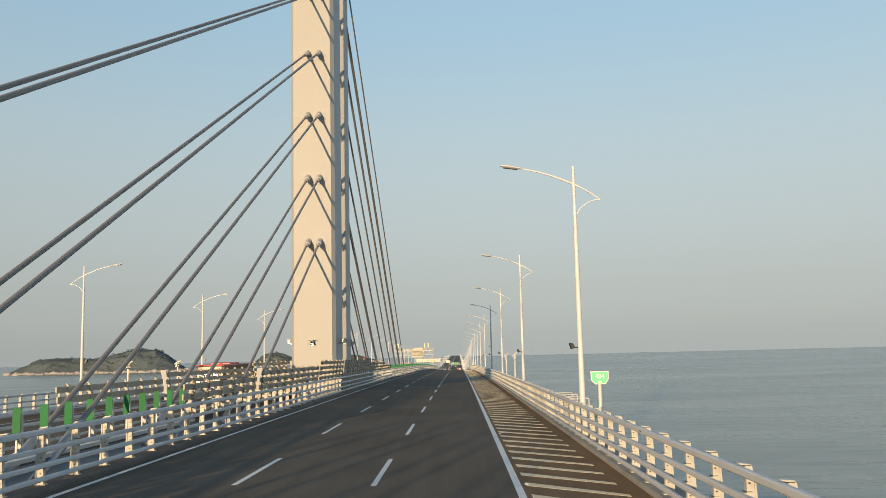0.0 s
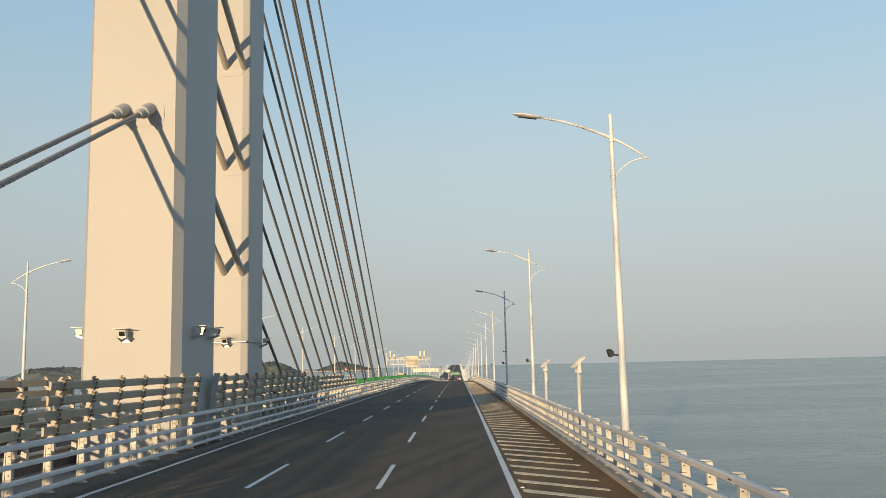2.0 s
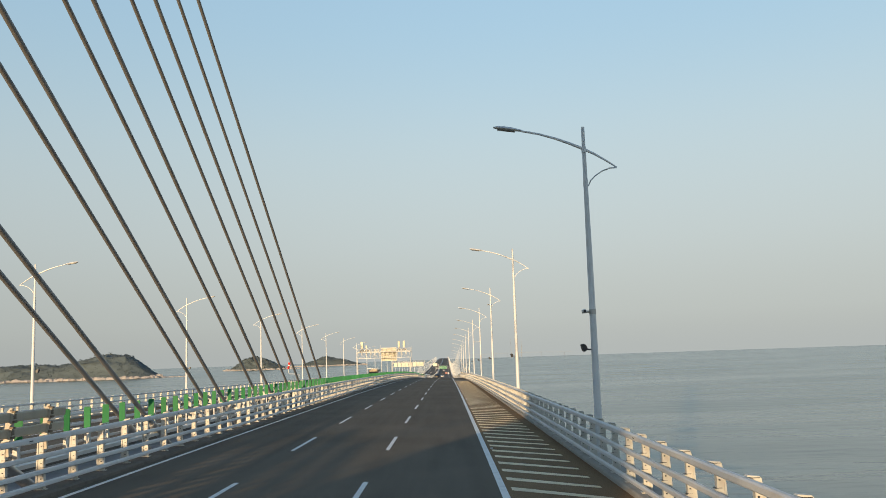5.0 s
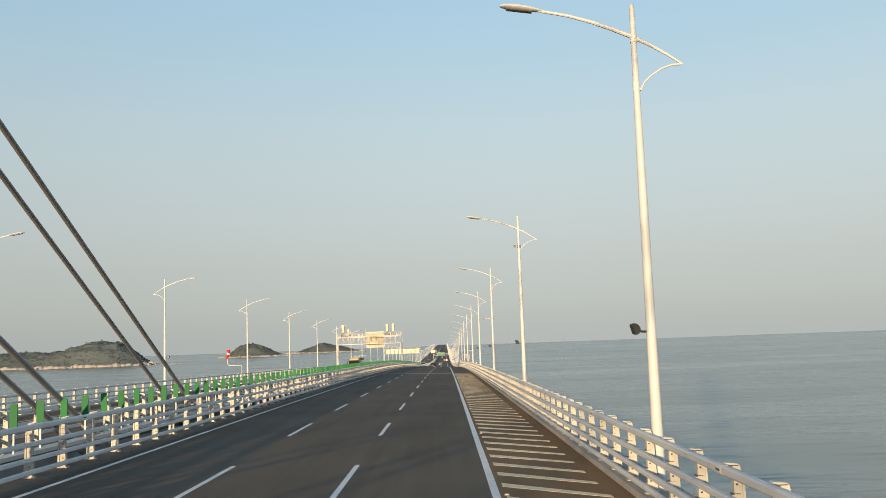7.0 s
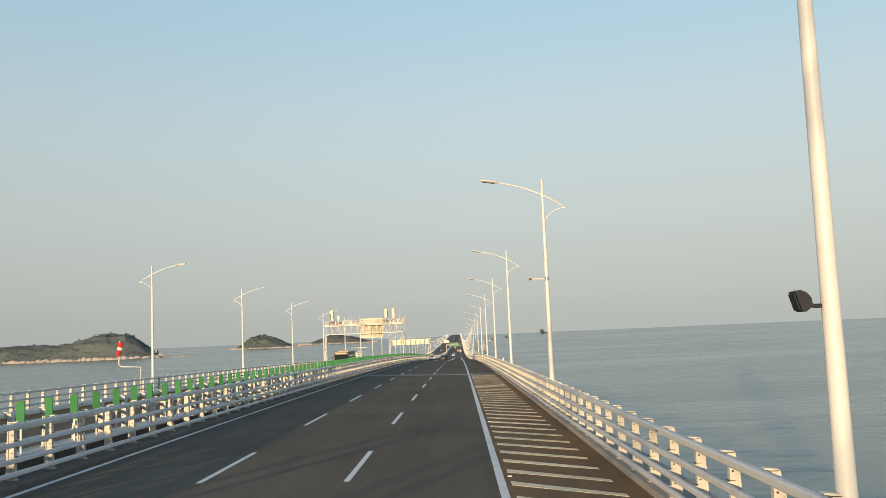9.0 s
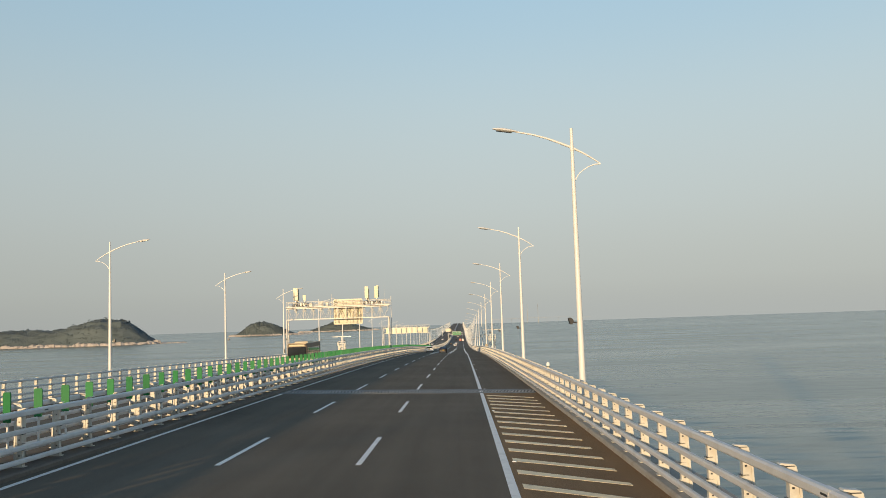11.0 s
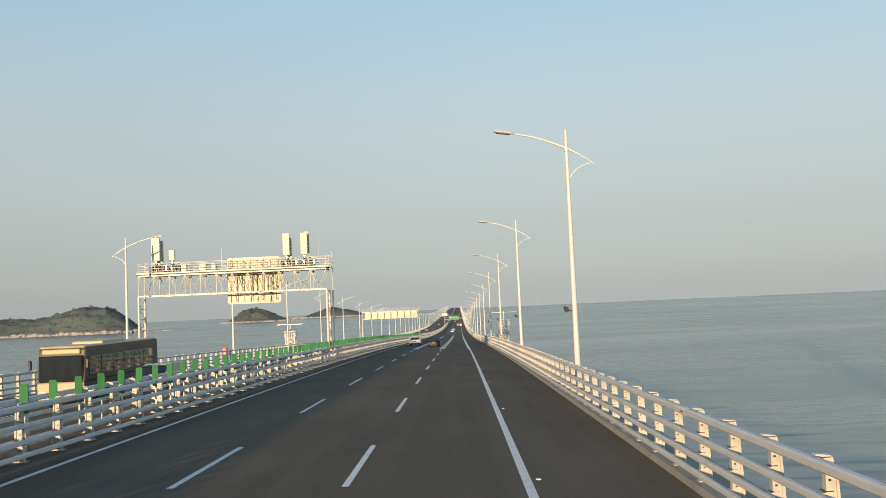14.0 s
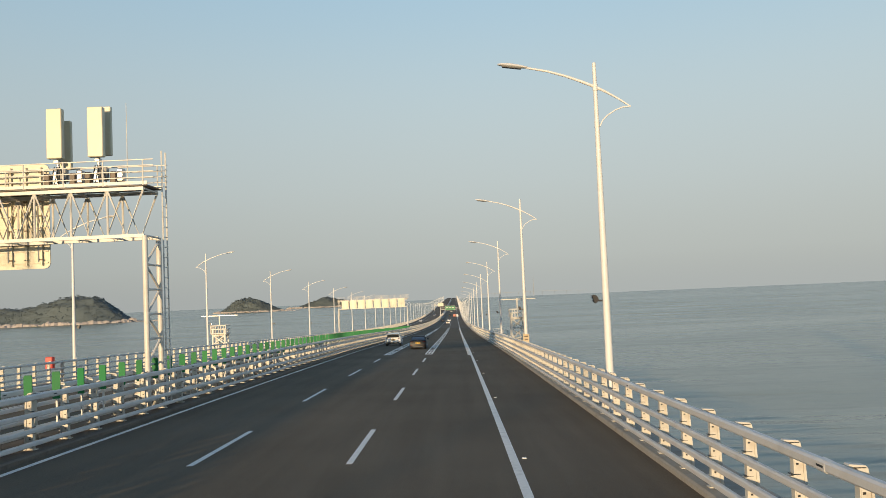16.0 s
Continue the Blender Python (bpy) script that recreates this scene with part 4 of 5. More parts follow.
part("bracket", Geo().tube([(-0.12, 0, 1.5), (0.1, 0, 1.42), (0.22, 0.02, 1.32)], 0.03, 6), STEEL_WHITE, ob)
part("junction_box", Geo().slab((0.12, 0.05, 0.45), (0.36, 0.3, 0.5), 0.03), STEEL_WHITE, ob)


# ---- gantry with antennas ----
def truss(ob, x0, x1, y0, y1, z0, z1, n, r=0.055):
    """Front and back lattice panels, cross ties; every member a part."""
    for y in (y0, y1):
        for z in (z0, z1):
            part("chord", Geo().box(((x0 + x1) / 2, y, z), (x1 - x0, 0.13, 0.13)), STEEL_WHITE, ob)
        for k in range(n):
            a, b = x0 + (x1 - x0) * k / n, x0 + (x1 - x0) * (k + 1) / n
            m = (a + b) / 2
            part("diagonal", Geo().tube([(a, y, z1), (m, y, z0), (b, y, z1)], r, 6), STEEL_WHITE, ob)
            part("upright", Geo().tube([(a, y, z0), (a, y, z1)], r, 6), STEEL_WHITE, ob)
    for k in range(n + 1):
        a = x0 + (x1 - x0) * k / n
        for z in (z0, z1):
            part("tie", Geo().tube([(a, y0, z), (a, y1, z)], 0.04, 6), STEEL_WHITE, ob)


def gantry(y, xl, xr, label, full):
    base = crown(y) - 0.2
    ob = thing("sign_gantry", (0, 0, 0), label, "gantry")
    y0, y1 = y - 0.75, y + 0.75
    zb, zt = base + 7.1, base + 8.9
    truss(ob, xl, xr, y0, y1, zb, zt, 12, 0.042)
    part("walkway", Geo().slab(((xl + xr) / 2, y, zt + 0.12), (xr - xl + 0.3, 1.6, 0.05), 0.01), BROWN_PANEL, ob, "dark grating walkway")
    for yy in (y0 - 0.05, y1 + 0.05):
        part("toe_board", Geo().box(((xl + xr) / 2, yy, zt + 0.22), (xr - xl + 0.3, 0.02, 0.12)), STEEL_WHITE, ob)
        for h in (0.42, 0.65, 0.88, 1.1):
            part("hand_rail", Geo().tube([(xl, yy, zt + h), (xr + 0.4, yy, zt + h)], 0.022, 6), STEEL_WHITE, ob)
        for k in range(12):
            a = xl + (xr - xl) * k / 11
            part("rail_post", Geo().tube([(a, yy, zt + 0.12), (a, yy, zt + 1.1)], 0.026, 6), STEEL_WHITE, ob)
    for x, s in ((xl, 1), (xr, -1)):
        for yy in (y0, y1):
            part("leg", Geo().tube([(x, yy, base - 0.3), (x, yy, zb)], 0.105, 12), STEEL_WHITE, ob, smooth=True)
        z = base + 0.3
        up = True
        while z + 0.95 < zb:
            part("leg_brace", Geo().tube([(x, y0 if up else y1, z), (x, y1 if up else y0, z + 0.95)], 0.05, 6), STEEL_WHITE, ob)
            part("leg_rung", Geo().tube([(x, y0, z), (x, y1, z)], 0.045, 6), STEEL_WHITE, ob)
            up = not up
            z += 0.95
    if full:
        ladder = part("ladder", Geo().tube([(xr + 0.35, y1, base), (xr + 0.35, y1, zt + 1.6)], 0.03, 6).tube([(xr + 0.35, y1 - 0.45, base), (xr + 0.35, y1 - 0.45, zt + 1.6)], 0.03, 6), STEEL_WHITE, ob)
        for k in range(24):
            part("rung", Geo().tube([(xr + 0.35, y1, base + 0.3 + 0.4 * k), (xr + 0.35, y1 - 0.45, base + 0.3 + 0.4 * k)], 0.018, 6), STEEL_WHITE, ladder)
        part("lightning_rod", Geo().tube([(xr - 0.6, y0, zt), (xr - 0.6, y0, zt + 3.3)], [0.02, 0.01], 6), STEEL_WHITE, ob)
        part("lightning_rod", Geo().tube([(xl + 7.5, y0, zt), (xl + 7.5, y0, zt + 2.2)], [0.04, 0.03], 6), STEEL_WHITE, ob)
        part("lightning_rod", Geo().tube([(xl + 1.2, y0, zt), (xl + 1.2, y0, zt + 2.4)], [0.02, 0.01], 6), STEEL_WHITE, ob)
    return base, zb, zt


G_Y, G_L, G_R = 380.7, -25.8, -9.02
base, zb, zt = gantry(G_Y, G_L, G_R, "white lattice steel gantry over the far carriageway", True)


def rounded(w, h, r):
    """Outline of an upright plate with rounded corners, standing on height 0."""
    pts = []
    for cx, cz, a0 in ((w / 2 - r, r, -90), (w / 2 - r, h - r, 0), (-w / 2 + r, h - r, 90), (-w / 2 + r, r, 180)):
        pts += [(cx + r * math.cos(radians(a0 + 30 * k)), cz + r * math.sin(radians(a0 + 30 * k))) for k in range(4)]
    return pts


def sign_panel(x0, x1, y, z0, z1):
    ob = thing("overhead_sign", ((x0 + x1) / 2, y, z0), "back of a large pale ribbed sign on the gantry", "road sign")
    w, h = x1 - x0, z1 - z0
    part("panel", Geo().prism(rounded(w, h, 0.22), -0.03, 0.03), SIGN_BACK, ob)
    for k in range(9):
        part("rib", Geo().box((0, -0.05, h * (k + 0.5) / 9), (w * 0.97, 0.04, 0.045)), SIGN_BACK, ob)
    for k in range(8):
        x = w * ((k + 0.5) / 8 - 0.5)
        up = part("upright", Geo().box((x, -0.11, h / 2), (0.06, 0.08, h * 0.94)), SIGN_BACK, ob)
        for n in range(7):
            part("clamp", Geo().box((x, -0.16, h * (n + 0.6) / 7.2), (0.13, 0.03, 0.05)), RUST_BROWN if (k + n) % 3 else DARK_METAL, up, "dark bolted clamp")
    for x in (-w * 0.33, -w * 0.02, w * 0.17, w * 0.42):
        part("hanger", Geo().tube([(x, -0.2, h * 0.06), (x, -0.2, h * 0.62)], 0.03, 6), GALVANISED, ob)


sign_panel(-18.3, -13.45, G_Y + 0.98, zb - 1.01, zb + 3.19)


def antenna(x, y, z, h, w, d=0.28, twin=True, lift=1.0):
    ob = thing("panel_antenna", (x, y, z), "tall cream panel antenna on a short mast on the gantry walkway", "antenna", "antennas on the gantry")
    part("mast", Geo().tube([(0, 0.2, 0), (0, 0.2, h * 0.9 + 1.2)], 0.06, 8), GALVANISED, ob, smooth=True)
    part("casing", Geo().slab((0, 0, 1.2 + h / 2), (w, d, h), 0.025), ANTENNA, ob)
    if twin:
        part("rear_casing", Geo().slab((w * 0.22, 0.62, lift + h / 2), (w * 0.75, d * 0.7, h), 0.025), ANTENNA, ob)
    part("clamp", Geo().slab((0, 0.15, 1.1), (0.2, 0.3, 0.12), 0.02), GALVANISED, ob)
    for k in range(5):
        part("radio_unit", Geo().slab((-0.45 + 0.32 * k, 0.3 + 0.1 * (k % 2), 0.42 + 0.08 * (k % 3)), (0.24, 0.3, 0.5), 0.03), (BROWN_PANEL, GALVANISED, DECK_STEEL)[k % 3], ob, "small radio unit")
    for k in range(3):
        part("feeder", Geo().tube([(-0.3 + 0.3 * k, 0.2, 0.05), (-0.2 + 0.25 * k, 0.05, 0.4), (-0.1 + 0.1 * k, 0.1, 0.9)], 0.025, 6), DARK_METAL, ob)


for x, h, w, tw, lift in ((-24.35, 2.05, 0.75, True, 1.0), (-22.9, 0.9, 0.5, False, 1.0), (-12.6, 1.95, 0.6, True, 0.85), (-11.0, 1.95, 0.6, True, 1.35)):
    antenna(x, G_Y - 0.25, zt + 0.16, h, w, 0.28, tw, lift)
for x, w in ((-21.9, 0.5), (-20.2, 0.6), (-19.2, 0.4)):
    ob = thing("equipment_box", (x, G_Y, zt + 0.16), "small pale equipment box on the gantry walkway", "equipment box", "boxes on the gantry")
    part("box", Geo().slab((0, 0, 0.4), (w, 0.45, 0.8), 0.03), SIGN_BACK, ob)
    part("door_panel", Geo().slab((0, -0.235, 0.4), (w * 0.8, 0.02, 0.66), 0.006), STEEL_WHITE, ob)

G2 = 556.0
b2, zb2, zt2 = gantry(G2, -25.9, -9.1, "white lattice steel gantry with a row of pale panels", False)
for k in range(8):
    x = -25.0 + k * 1.95
    ob = thing("overhead_sign", (x, G2 - 0.95, zb2 - 0.1), "back of a small pale lane sign on the distant gantry", "road sign", "lane signs on the far gantry")
    part("panel", Geo().slab((0.85, 0, 1.05), (1.7, 0.1, 2.1), 0.03), SIGN_BACK, ob)
    part("rib", Geo().box((0.85, -0.08, 1.05), (0.12, 0.06, 2.0)), GALVANISED, ob)

# far signs over both carriageways
for x0, x1, y in ((-9.0, 7.9, 1000.0), (-22.0, -9.4, 1350.0)):
    ob = thing("sign_gantry", (0, 0, 0), "distant pale steel gantry over one carriageway", "gantry", "distant gantries")
    for x in (x0, x1):
        part("leg", Geo().tube([(x, y, crown(y) - 0.5), (x, y, crown(y) + 8.3)], 0.22, 10), STEEL_WHITE, ob)
    for h in (6.6, 7.9):
        part("beam", Geo().slab(((x0 + x1) / 2, y, crown(y) + h), (x1 - x0, 0.5, 0.25), 0.03), STEEL_WHITE, ob)
y = 1000.0
ob = thing("direction_sign", (-1.5, y - 0.5, crown(y) + 5.7), "green overhead direction sign far down the bridge", "road sign")
part("panel", Geo().slab((0, 0, 1.9), (7.6, 0.12, 3.2), 0.04), SIGN_DULL, ob)
part("rim", Geo().slab((0, 0.05, 1.9), (7.8, 0.1, 3.4), 0.04), SIGN_WHITE, ob)
for k in range(3):
    part("text_bar", Geo().box((-2.3 + 2.3 * k, -0.08, 2.2), (1.2, 0.02, 0.4)), SIGN_WHITE, ob)
y = 1350.0
ob = thing("overhead_sign", (-14.5, y - 0.5, crown(y) + 5.4), "pale back of a distant overhead sign", "road sign")
part("panel", Geo().slab((0, 0, 2.0), (6.4, 0.12, 4.2), 0.04), SIGN_BACK, ob)
part("rib", Geo().box((0, -0.1, 2.0), (6.2, 0.08, 0.2)), GALVANISED, ob)


# ---- lattice service towers beside the deck ----
def service_tower(x, y, s):
    ob = thing("service_tower", (x, y, road(7.2, y) - (0.7 if s > 0 else 1.2)), "white lattice service tower with a railed top outside the bridge", "service tower", "service towers")
    ob.scale = (0.78, 0.78, 1)
    for a in (-1, 1):
        for b in (-1, 1):
            part("leg", Geo().tube([(a, b, 0), (a, b, 4.6)], 0.15, 8), STEEL_WHITE, ob)
    for k in range(3):
        z = 0.2 + 1.2 * k
        for b in (-1, 1):
            part("brace", Geo().tube([(-1, b, z), (1, b, z + 1.2)], 0.09, 6), STEEL_WHITE, ob)
            part("brace", Geo().tube([(1, b, z), (-1, b, z + 1.2)], 0.09, 6), STEEL_WHITE, ob)
            part("tie", Geo().tube([(-1, b, z + 1.2), (1, b, z + 1.2)], 0.09, 6), STEEL_WHITE, ob)
    part("top_floor", Geo().slab((0, 0, 4.0), (2.6, 2.6, 0.14), 0.03), STEEL_WHITE, ob)
    for k in range(7):
        part("rail_post", Geo().tube([(-1.25 + k * 2.5 / 6, -1.25, 4.0), (-1.25 + k * 2.5 / 6, -1.25, 5.0)], 0.075, 6), STEEL_WHITE, ob)
    for k in range(1, 6):
        part("rail_post", Geo().tube([(-1.25, -1.25 + k * 2.5 / 6, 4.0), (-1.25, -1.25 + k * 2.5 / 6, 5.0)], 0.075, 6), STEEL_WHITE, ob)
    for h in (4.55, 5.0):
        part("rail", Geo().tube([(-1.25, -1.25, h), (1.25, -1.25, h), (1.25, 1.25, h), (-1.25, 1.25, h), (-1.25, -1.25, h)], 0.07, 6), STEEL_WHITE, ob)
    part("mast", Geo().tube([(0.1 * s, 0, 4.0), (0.1 * s, 0, 6.4)], 0.13, 8), STEEL_WHITE, ob)
    part("cross_arm", Geo().slab((0.1 * s, 0, 6.25), (6.0, 0.25, 0.14), 0.03), GALVANISED, ob, "long thin grey cross arm")
    part("bracket_beam", Geo().slab((-2.2 * s, 0, -0.2), (5.5, 1.8, 0.3), 0.03), STEEL_WHITE, ob)


service_tower(10.4, 456, 1)
ob = thing("notice_board", (7.71, 410.4, road(7.71, 410.6)), "small yellowish notice board clamped to a lamp pole", "notice board")
part("panel", Geo().slab((0, -0.13, 1.75), (0.44, 0.03, 0.62), 0.01), BEIGE_PANEL, ob)
part("text_bar", Geo().box((0, -0.15, 1.88), (0.3, 0.006, 0.08)), BROWN_PANEL, ob)
part("text_bar", Geo().box((0, -0.15, 1.66), (0.24, 0.006, 0.06)), BROWN_PANEL, ob)
part("clamp", Geo().slab((0, -0.04, 1.75), (0.2, 0.16, 0.06), 0.01), GALVANISED, ob)
service_tower(-27.6, 457, -1)

ob = thing("red_box", (2 * axis(407) - 7.75, 407, road(2 * axis(407) - 7.75, 407)), "small red cabinet beside the far railing", "cabinet")
part("body", Geo().slab((0, 0, 1.45), (0.5, 0.4, 0.9), 0.03), RED_PAINT, ob)
part("stand", Geo().slab((0, 0, 0.5), (0.12, 0.12, 1.0), 0.01), STEEL_WHITE, ob)
part("door_panel", Geo().slab((0, -0.21, 1.45), (0.4, 0.02, 0.78), 0.006), RED_PAINT, ob)

ob = thing("windsock", (2 * axis(275) - 8.1, 273.4, road(2 * axis(275) - 8.1, 273.4)), "red and white windsock on a bent white pole", "windsock")
part("pole", Geo().tube([(0.1, 0, 0.1), (0.1, 0, 2.6), (-1.7, 0, 2.7), (-1.9, 0, 2.9), (-1.8, 0, 5.0)], 0.05, 8), STEEL_WHITE, ob)
part("sock", Geo().tube([(-1.78, 0, 4.9), (-1.72, 0, 4.5), (-1.9, 0, 4.0), (-2.0, 0, 3.6)], [0.26, 0.24, 0.2, 0.12], 10), RED_PAINT, ob)
part("band", Geo().tube([(-1.75, 0, 4.45), (-1.82, 0, 4.2)], [0.25, 0.23], 10), SIGN_WHITE, ob)


# ---- vehicles ----
def loft(geo, outline, w, inset=0.07, shrink=0.10, top_in=0.0):
    """A closed side outline (y, z) carried across the width, drawn in at the flanks."""
    cy = sum(p[0] for p in outline) / len(outline)
    cz = sum(p[1] for p in outline) / len(outline)
    zmax, zmin = max(p[1] for p in outline), min(p[1] for p in outline)
    n = len(outline)
    slices = [(-1, 1), (-0.955, 0.35), (-0.75, 0), (0.75, 0), (0.955, 0.35), (1, 1)]
    verts, faces = [], []
    for s, k in slices:
        for yy, z in outline:
            lean = 1 - top_in * (z - zmin) / (zmax - zmin)
            verts.append((s * w / 2 * lean, yy + (cy - yy) * shrink * k * 0.35, z + (cz - z) * shrink * k))
    for i in range(len(slices) - 1):
        faces += [(i * n + j, i * n + (j + 1) % n, (i + 1) * n + (j + 1) % n, (i + 1) * n + j) for j in range(n)]
    faces += [tuple(range(n)), tuple(range((len(slices) - 1) * n, len(slices) * n))]
    return geo.add(verts, faces)


def wheel(parent, x, y, r, w, rim=CHROME):
    s = 1 if x > 0 else -1
    wh = part("wheel", Geo().tube([(x - s * w / 2, y, r), (x - s * w * 0.42, y, r), (x + s * w * 0.42, y, r), (x + s * w / 2, y, r)], [r * 0.92, r, r, r * 0.92], 20), RUBBER, parent, smooth=True)
    part("rim", Geo().tube([(x + s * w * 0.3, y, r), (x + s * w * 0.52, y, r)], [r * 0.66, r * 0.62], 16), rim, wh, "metal wheel rim")
    for k in range(5):
        a = 2 * math.pi * k / 5
        part("spoke", Geo().tube([(x + s * w * 0.53, y, r), (x + s * w * 0.53, y + math.cos(a) * r * 0.6, r + math.sin(a) * r * 0.6)], 0.025, 6), rim, wh)
    return wh


def arch(cy, r, z0):
    return [(cy + r * math.cos(a), z0 + r * math.sin(a)) for a in [math.pi - k * math.pi / 8 for k in range(9)]]


def car(at, rz, paint, label, L=4.58, W=1.80, H=1.46, suv=False, plate=True, group=""):
    """A road car that faces +y: lofted body, cabin with panes, lamps, mirrors, wheels."""
    ob = thing("car", at, label, "car", group)
    h = L / 2
    belt, sill = (0.98, 0.32) if suv else (0.93, 0.22)
    r = 0.36 if suv else 0.32
    wb = 0.58 * h
    low = [(-h + 0.06, sill + 0.08)] + arch(-wb, r + 0.06, sill + 0.05) + arch(wb, r + 0.06, sill + 0.05) + [(h - 0.1, sill + 0.05), (h, sill + 0.3), (h - 0.06, belt - 0.22), (h * 0.86, belt - 0.12), (h * 0.42, belt + 0.02)]
    if suv:
        low += [(-h * 0.6, belt + 0.10), (-h + 0.16, belt + 0.12), (-h + 0.06, belt - 0.05), (-h, 0.66), (-h + 0.02, 0.45)]
    else:
        low += [(-h * 0.55, belt + 0.06), (-h + 0.10, belt + 0.10), (-h + 0.03, belt + 0.02), (-h + 0.08, 0.72), (-h, 0.52), (-h + 0.02, 0.36)]
    body = part("body", loft(Geo(), low, W, shrink=0.16), paint, ob, smooth=True)
    if suv:
        cab = [(h * 0.46, belt - 0.02), (h * 0.12, H - 0.08), (-h * 0.1, H), (-h * 0.72, H - 0.05), (-h + 0.16, H - 0.16), (-h + 0.22, belt + 0.08)]
        roof = [(h * 0.14, H - 0.09), (-h * 0.1, H + 0.005), (-h * 0.72, H - 0.04), (-h - 0.02, H - 0.12), (-h + 0.12, H - 0.18), (-h * 0.7, H - 0.12), (-h * 0.1, H - 0.07)]
    else:
        cab = [(h * 0.46, belt - 0.02), (h * 0.08, H - 0.06), (-h * 0.12, H), (-h * 0.38, H - 0.05), (-h * 0.78, belt + 0.08)]
        roof = [(h * 0.10, H - 0.07), (-h * 0.12, H + 0.006), (-h * 0.40, H - 0.04), (-h * 0.42, H - 0.09), (-h * 0.12, H - 0.05)]
    cabin = part("glasshouse", loft(Geo(), cab, W * 0.90, shrink=0.05, top_in=0.2), GLASS_DARK, ob, "dark tinted glass", smooth=True)
    part("roof", loft(Geo(), roof, W * 0.735, shrink=0.04), paint, cabin, smooth=True)
    for s in (-1, 1):
        for y0, y1 in ((h * 0.44, h * 0.10), (-h * 0.16, -h * 0.17), (-h * 0.80 if not suv else -h + 0.2, -h * 0.42 if not suv else -h + 0.17)):
            part("pillar", Geo().tube([(s * W * 0.448, y0, belt), (s * W * 0.368, y1, H - 0.06)], 0.035, 6), paint, cabin)
        part("mirror", Geo().slab((s * (W / 2 + 0.09), h * 0.36, belt + 0.08), (0.2, 0.12, 0.15), 0.04), paint, ob)
        part("tail_lamp", Geo().slab((s * W * 0.37, -h + 0.045, belt - 0.06 if not suv else belt + 0.02), (W * 0.14, 0.1, 0.08), 0.03), TAIL_RED, ob, "red tail lamp")
        part("head_lamp", Geo().slab((s * W * 0.36, h - 0.08, belt - 0.26), (W * 0.22, 0.12, 0.14), 0.04), LENS_PALE, ob, "clear head lamp")
        part("exhaust_trim", Geo().slab((s * W * 0.33, -h + 0.02, sill + 0.12), (0.22, 0.08, 0.07), 0.02), CHROME, ob)
        part("reflector", Geo().slab((s * W * 0.40, -h + 0.01, sill + 0.28), (0.2, 0.04, 0.05), 0.01), TAIL_RED, ob)
        for yy in (-wb, wb):
            wheel(ob, s * (W / 2 - 0.13), yy, r, 0.22)
    part("rear_bumper", Geo().slab((0, -h + 0.03, sill + 0.13), (W * 0.8, 0.1, 0.2), 0.04), DARK_METAL, ob, "black lower bumper")
    part("chrome_strip", Geo().slab((0, -h + 0.03, belt - 0.0 if not suv else belt - 0.1), (W * 0.42, 0.05, 0.03), 0.01), CHROME, ob)
    part("boot_badge", Geo().slab((0, -h + 0.02, belt + 0.02), (0.12, 0.03, 0.08), 0.01), CHROME, ob)
    if plate:
        pl = part("number_plate", Geo().slab((0, -h + 0.02, 0.74 if not suv else 0.82), (0.5, 0.03, 0.17), 0.008), PLATE_YELLOW, ob, "yellow number plate with dark bars")
        part("text_bar", Geo().box((-0.11, -h + 0.002, 0.74 if not suv else 0.82), (0.14, 0.004, 0.09)), PLATE_INK, pl)
        part("text_bar", Geo().box((0.1, -h + 0.002, 0.74 if not suv else 0.82), (0.2, 0.004, 0.09)), PLATE_INK, pl)
    part("wiper", Geo().tube([(0, -h * 0.79 if not suv else -h + 0.16, belt + 0.12), (-0.4, -h * 0.76 if not suv else -h + 0.16, belt + 0.17)], 0.012, 6), DARK_METAL, ob)
    ob.rotation_euler = (0, 0, radians(rz))
    return ob


CX = -1.6
car((CX, 443, road(CX, 443)), 0, CAR_GREY, "bronze-grey saloon car with a yellow plate in the middle lane")
car((-5.35, 457, road(-5.35, 457)), 0, CAR_WHITE, "white sport utility car with dark rear window, inner lane", 4.37, 1.96, 1.64, suv=True)
for x, yy, pnt, lab, su in ((-1.3, 762, CAR_WHITE, "distant white car on the bridge roadway", True), (-1.5, 861, CAR_WHITE, "distant white saloon on the bridge roadway", False), (-4.9, 843, CAR_GREY, "distant dark car in the inner lane", False), (-2.5, 1073, CAR_GREY, "distant dark car far along the bridge", True), (-1.8, 1257, CAR_WHITE, "distant white car far along the bridge", True)):
    car((x, yy, road(x, yy)), 0, pnt, lab, suv=su, H=1.7 if su else 1.46)
for x, yy, pnt, lab, su in ((-19.7, 890, CAR_WHITE, "distant white car coming along the far carriageway", True), (-16.9, 1130, CAR_SILVER, "distant silver car coming along the far carriageway", False), (-14.0, 351.0, CAR_BLUE, "blue pickup-like car coming along the far carriageway", True)):
    car((x, yy, road(x, yy)), 180, pnt, lab, suv=su, H=1.7 if su else 1.46, plate=False)


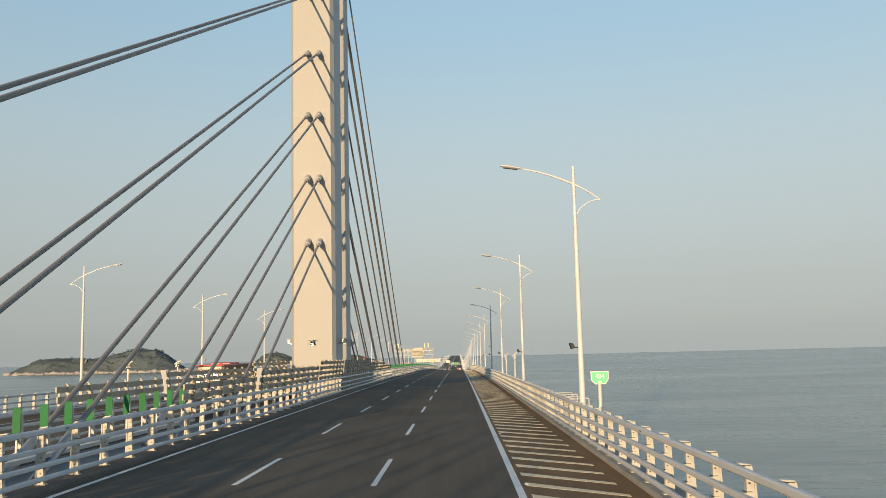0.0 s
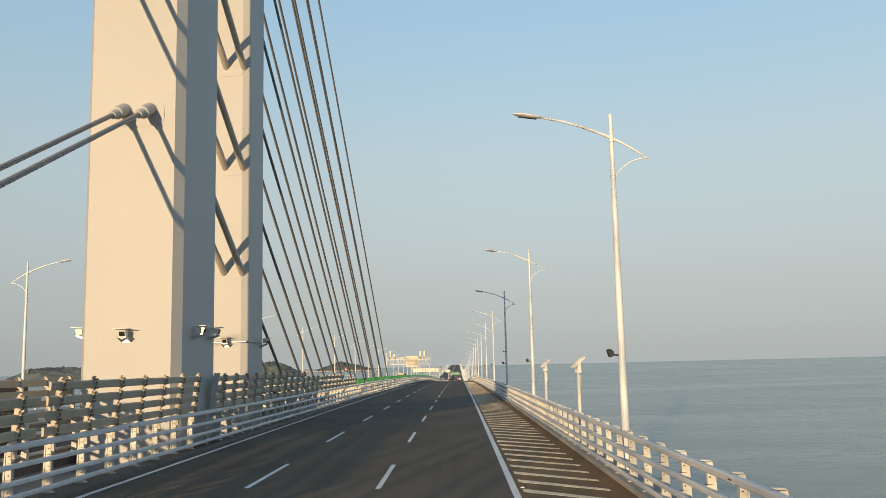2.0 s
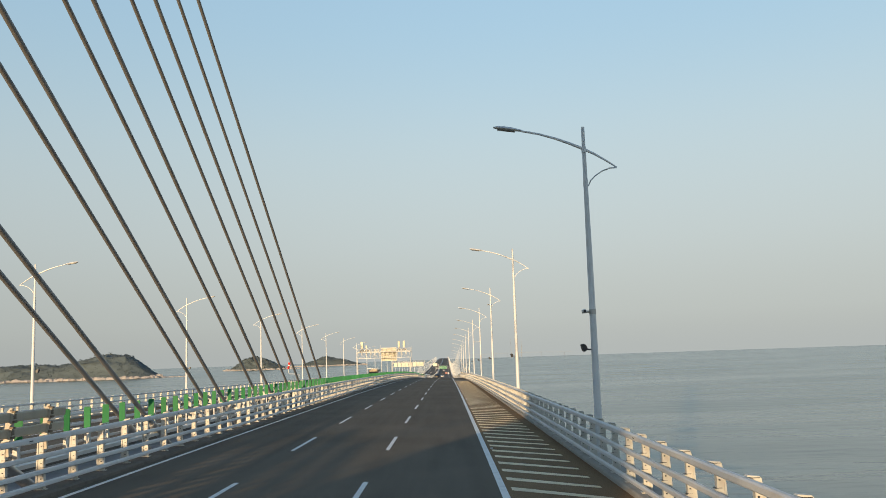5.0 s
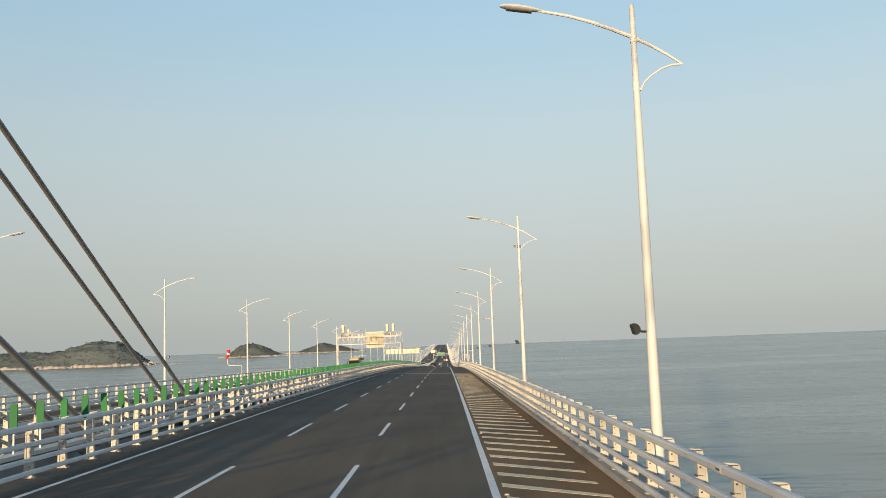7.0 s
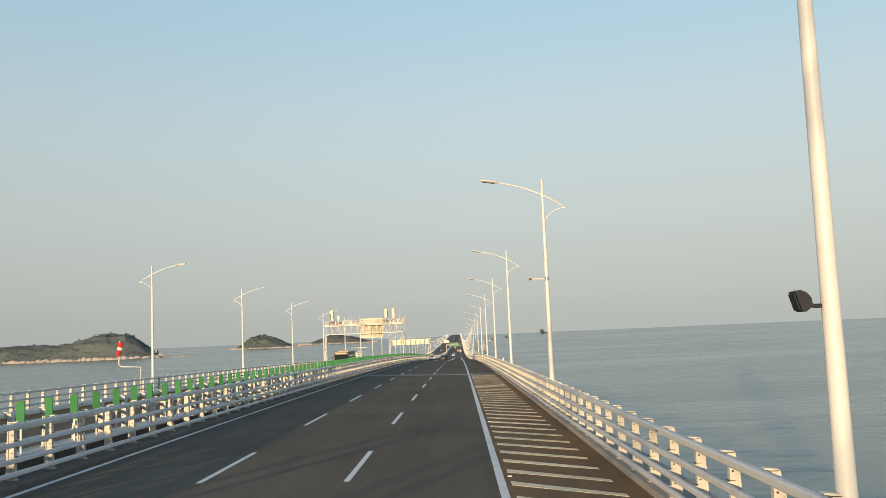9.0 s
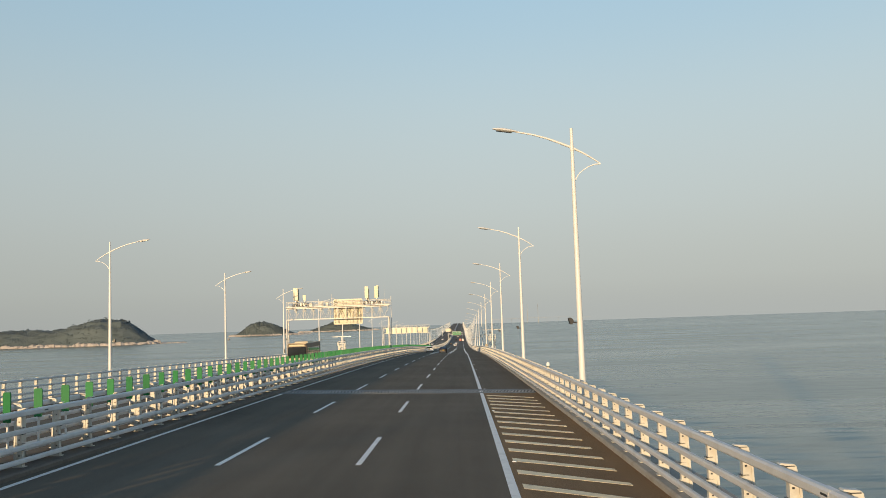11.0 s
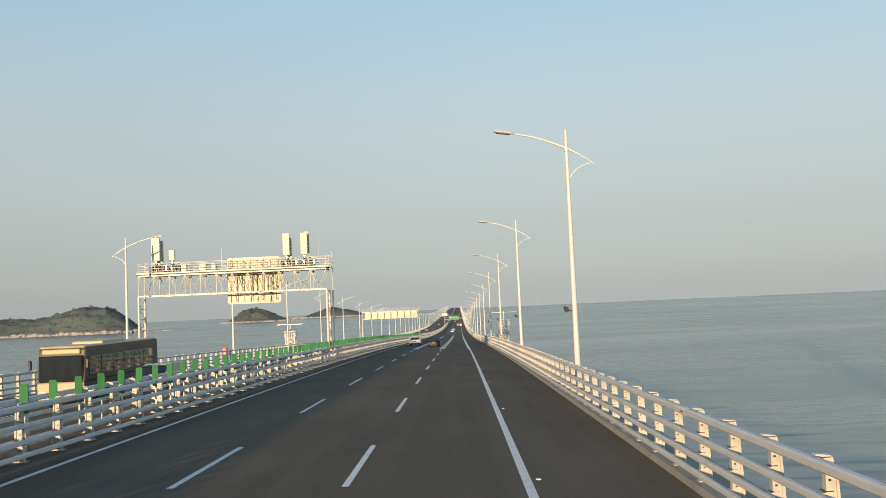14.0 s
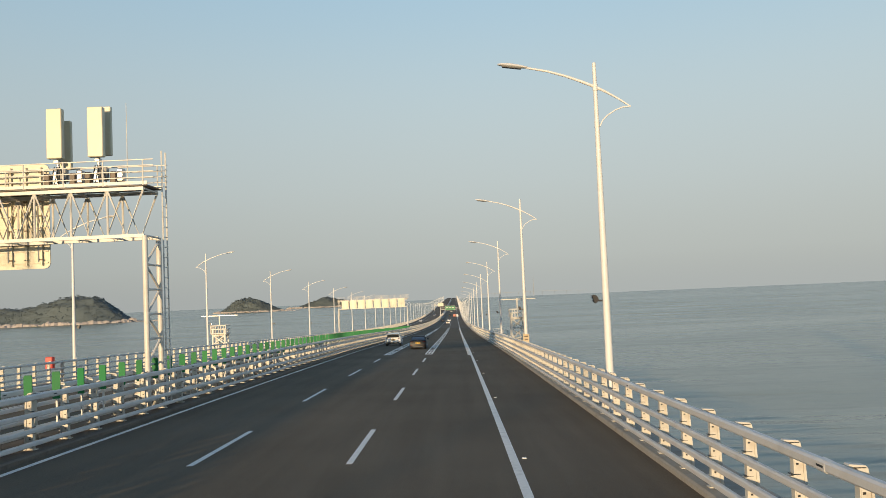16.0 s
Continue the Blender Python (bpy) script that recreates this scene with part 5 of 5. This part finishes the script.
def box_truck(x, y, paint, label):
    """A small box lorry that drives towards +y."""
    ob = thing("box_truck", (x, y, road(x, y)), label, "truck")
    part("cargo_box", Geo().slab((0, -1.0, 1.75), (2.0, 4.4, 1.8), 0.05), paint, ob, "dull red cargo box")
    part("cab", Geo().prism([(1.3, 0.6), (3.0, 0.6), (3.0, 1.5), (2.6, 2.5), (1.3, 2.5)], -1.0, 1.0), CAR_WHITE, ob)
    part("chassis", Geo().slab((0, 0, 0.7), (1.0, 5.8, 0.25), 0.03), DARK_METAL, ob)
    part("bumper", Geo().slab((0, -3.15, 0.55), (2.1, 0.1, 0.16), 0.02), DARK_METAL, ob)
    for wx in (-0.92, 0.92):
        for wy in (-2.0, 2.1):
            part("wheel", Geo().tube([(wx - 0.13, wy, 0.42), (wx + 0.13, wy, 0.42)], 0.42, 16), DARK_METAL, ob)
        part("tail_light", Geo().slab((wx, -3.22, 0.72), (0.24, 0.05, 0.12), 0.01), RED_PAINT, ob)


box_truck(1.6, 1019, DULL_RED, "distant dull red box truck far along the bridge")


def coach(x, y, side, front, roof_mat, label, L=10.8, W=2.5, H=3.05):
    """A coach that faces -y."""
    ob = thing("coach", (x, y, road(x, y)), label, "bus")
    h = L / 2
    low = [(-h, 0.35)] + arch(-h + 2.4, 0.56, 0.35) + arch(h - 2.9, 0.56, 0.35) + [(h, 0.35), (h, 1.25), (-h, 1.25)]
    part("lower_body", loft(Geo(), low, W, shrink=0.03), side, ob)
    part("front_mask", Geo().slab((0, -h - 0.01, 0.8), (W * 0.98, 0.12, 0.9), 0.05), front, ob, "sunlit beige front mask")
    part("upper_body", loft(Geo(), [(-h + 0.02, 1.25), (h, 1.25), (h, H - 0.12), (h - 0.15, H), (-h + 0.35, H), (-h + 0.16, H - 0.15)], W * 0.99, shrink=0.03), side, ob)
    part("windscreen", Geo().slab((0, -h + 0.02, 1.95), (W * 0.92, 0.1, 1.35), 0.06), GLASS_DARK, ob, "large dark windscreen")
    part("roof_sign", Geo().slab((0, -h + 0.1, H - 0.22), (W * 0.8, 0.12, 0.26), 0.04), front, ob)
    for s in (-1, 1):
        for k in range(6):
            part("side_window", Geo().slab((s * (W * 0.495 + 0.01), -h + 1.3 + k * 1.55, 2.0), (0.04, 1.48, 1.0), 0.012), GLASS_DARK, ob)
        part("mirror", Geo().slab((s * (W / 2 + 0.25), -h - 0.2, 2.2), (0.16, 0.14, 0.5), 0.04), DARK_METAL, ob)
        part("head_lamp", Geo().slab((s * W * 0.36, -h - 0.06, 0.75), (0.4, 0.06, 0.2), 0.02), LENS_PALE, ob)
        for yy in (-h + 2.4, h - 2.9):
            wheel(ob, s * (W / 2 - 0.16), yy, 0.5, 0.28, GALVANISED)
    part("roof_shell", Geo().slab((0, 0, H + 0.0), (W * 0.96, L * 0.965, 0.12), 0.05), roof_mat, ob)
    part("air_unit", Geo().slab((0, -0.6, H + 0.1), (W * 0.7, 3.2, 0.22), 0.06), roof_mat, ob)
    return ob


coach(-18.2, 354.2, BROWN_PANEL, BEIGE_PANEL, BEIGE_PANEL, "dark brown coach with a beige front on the far carriageway")
coach(-18.6, 77.0, BROWN_PANEL, SIGN_BACK, RED_PAINT, "dark coach with a bright red roof behind the median fences")
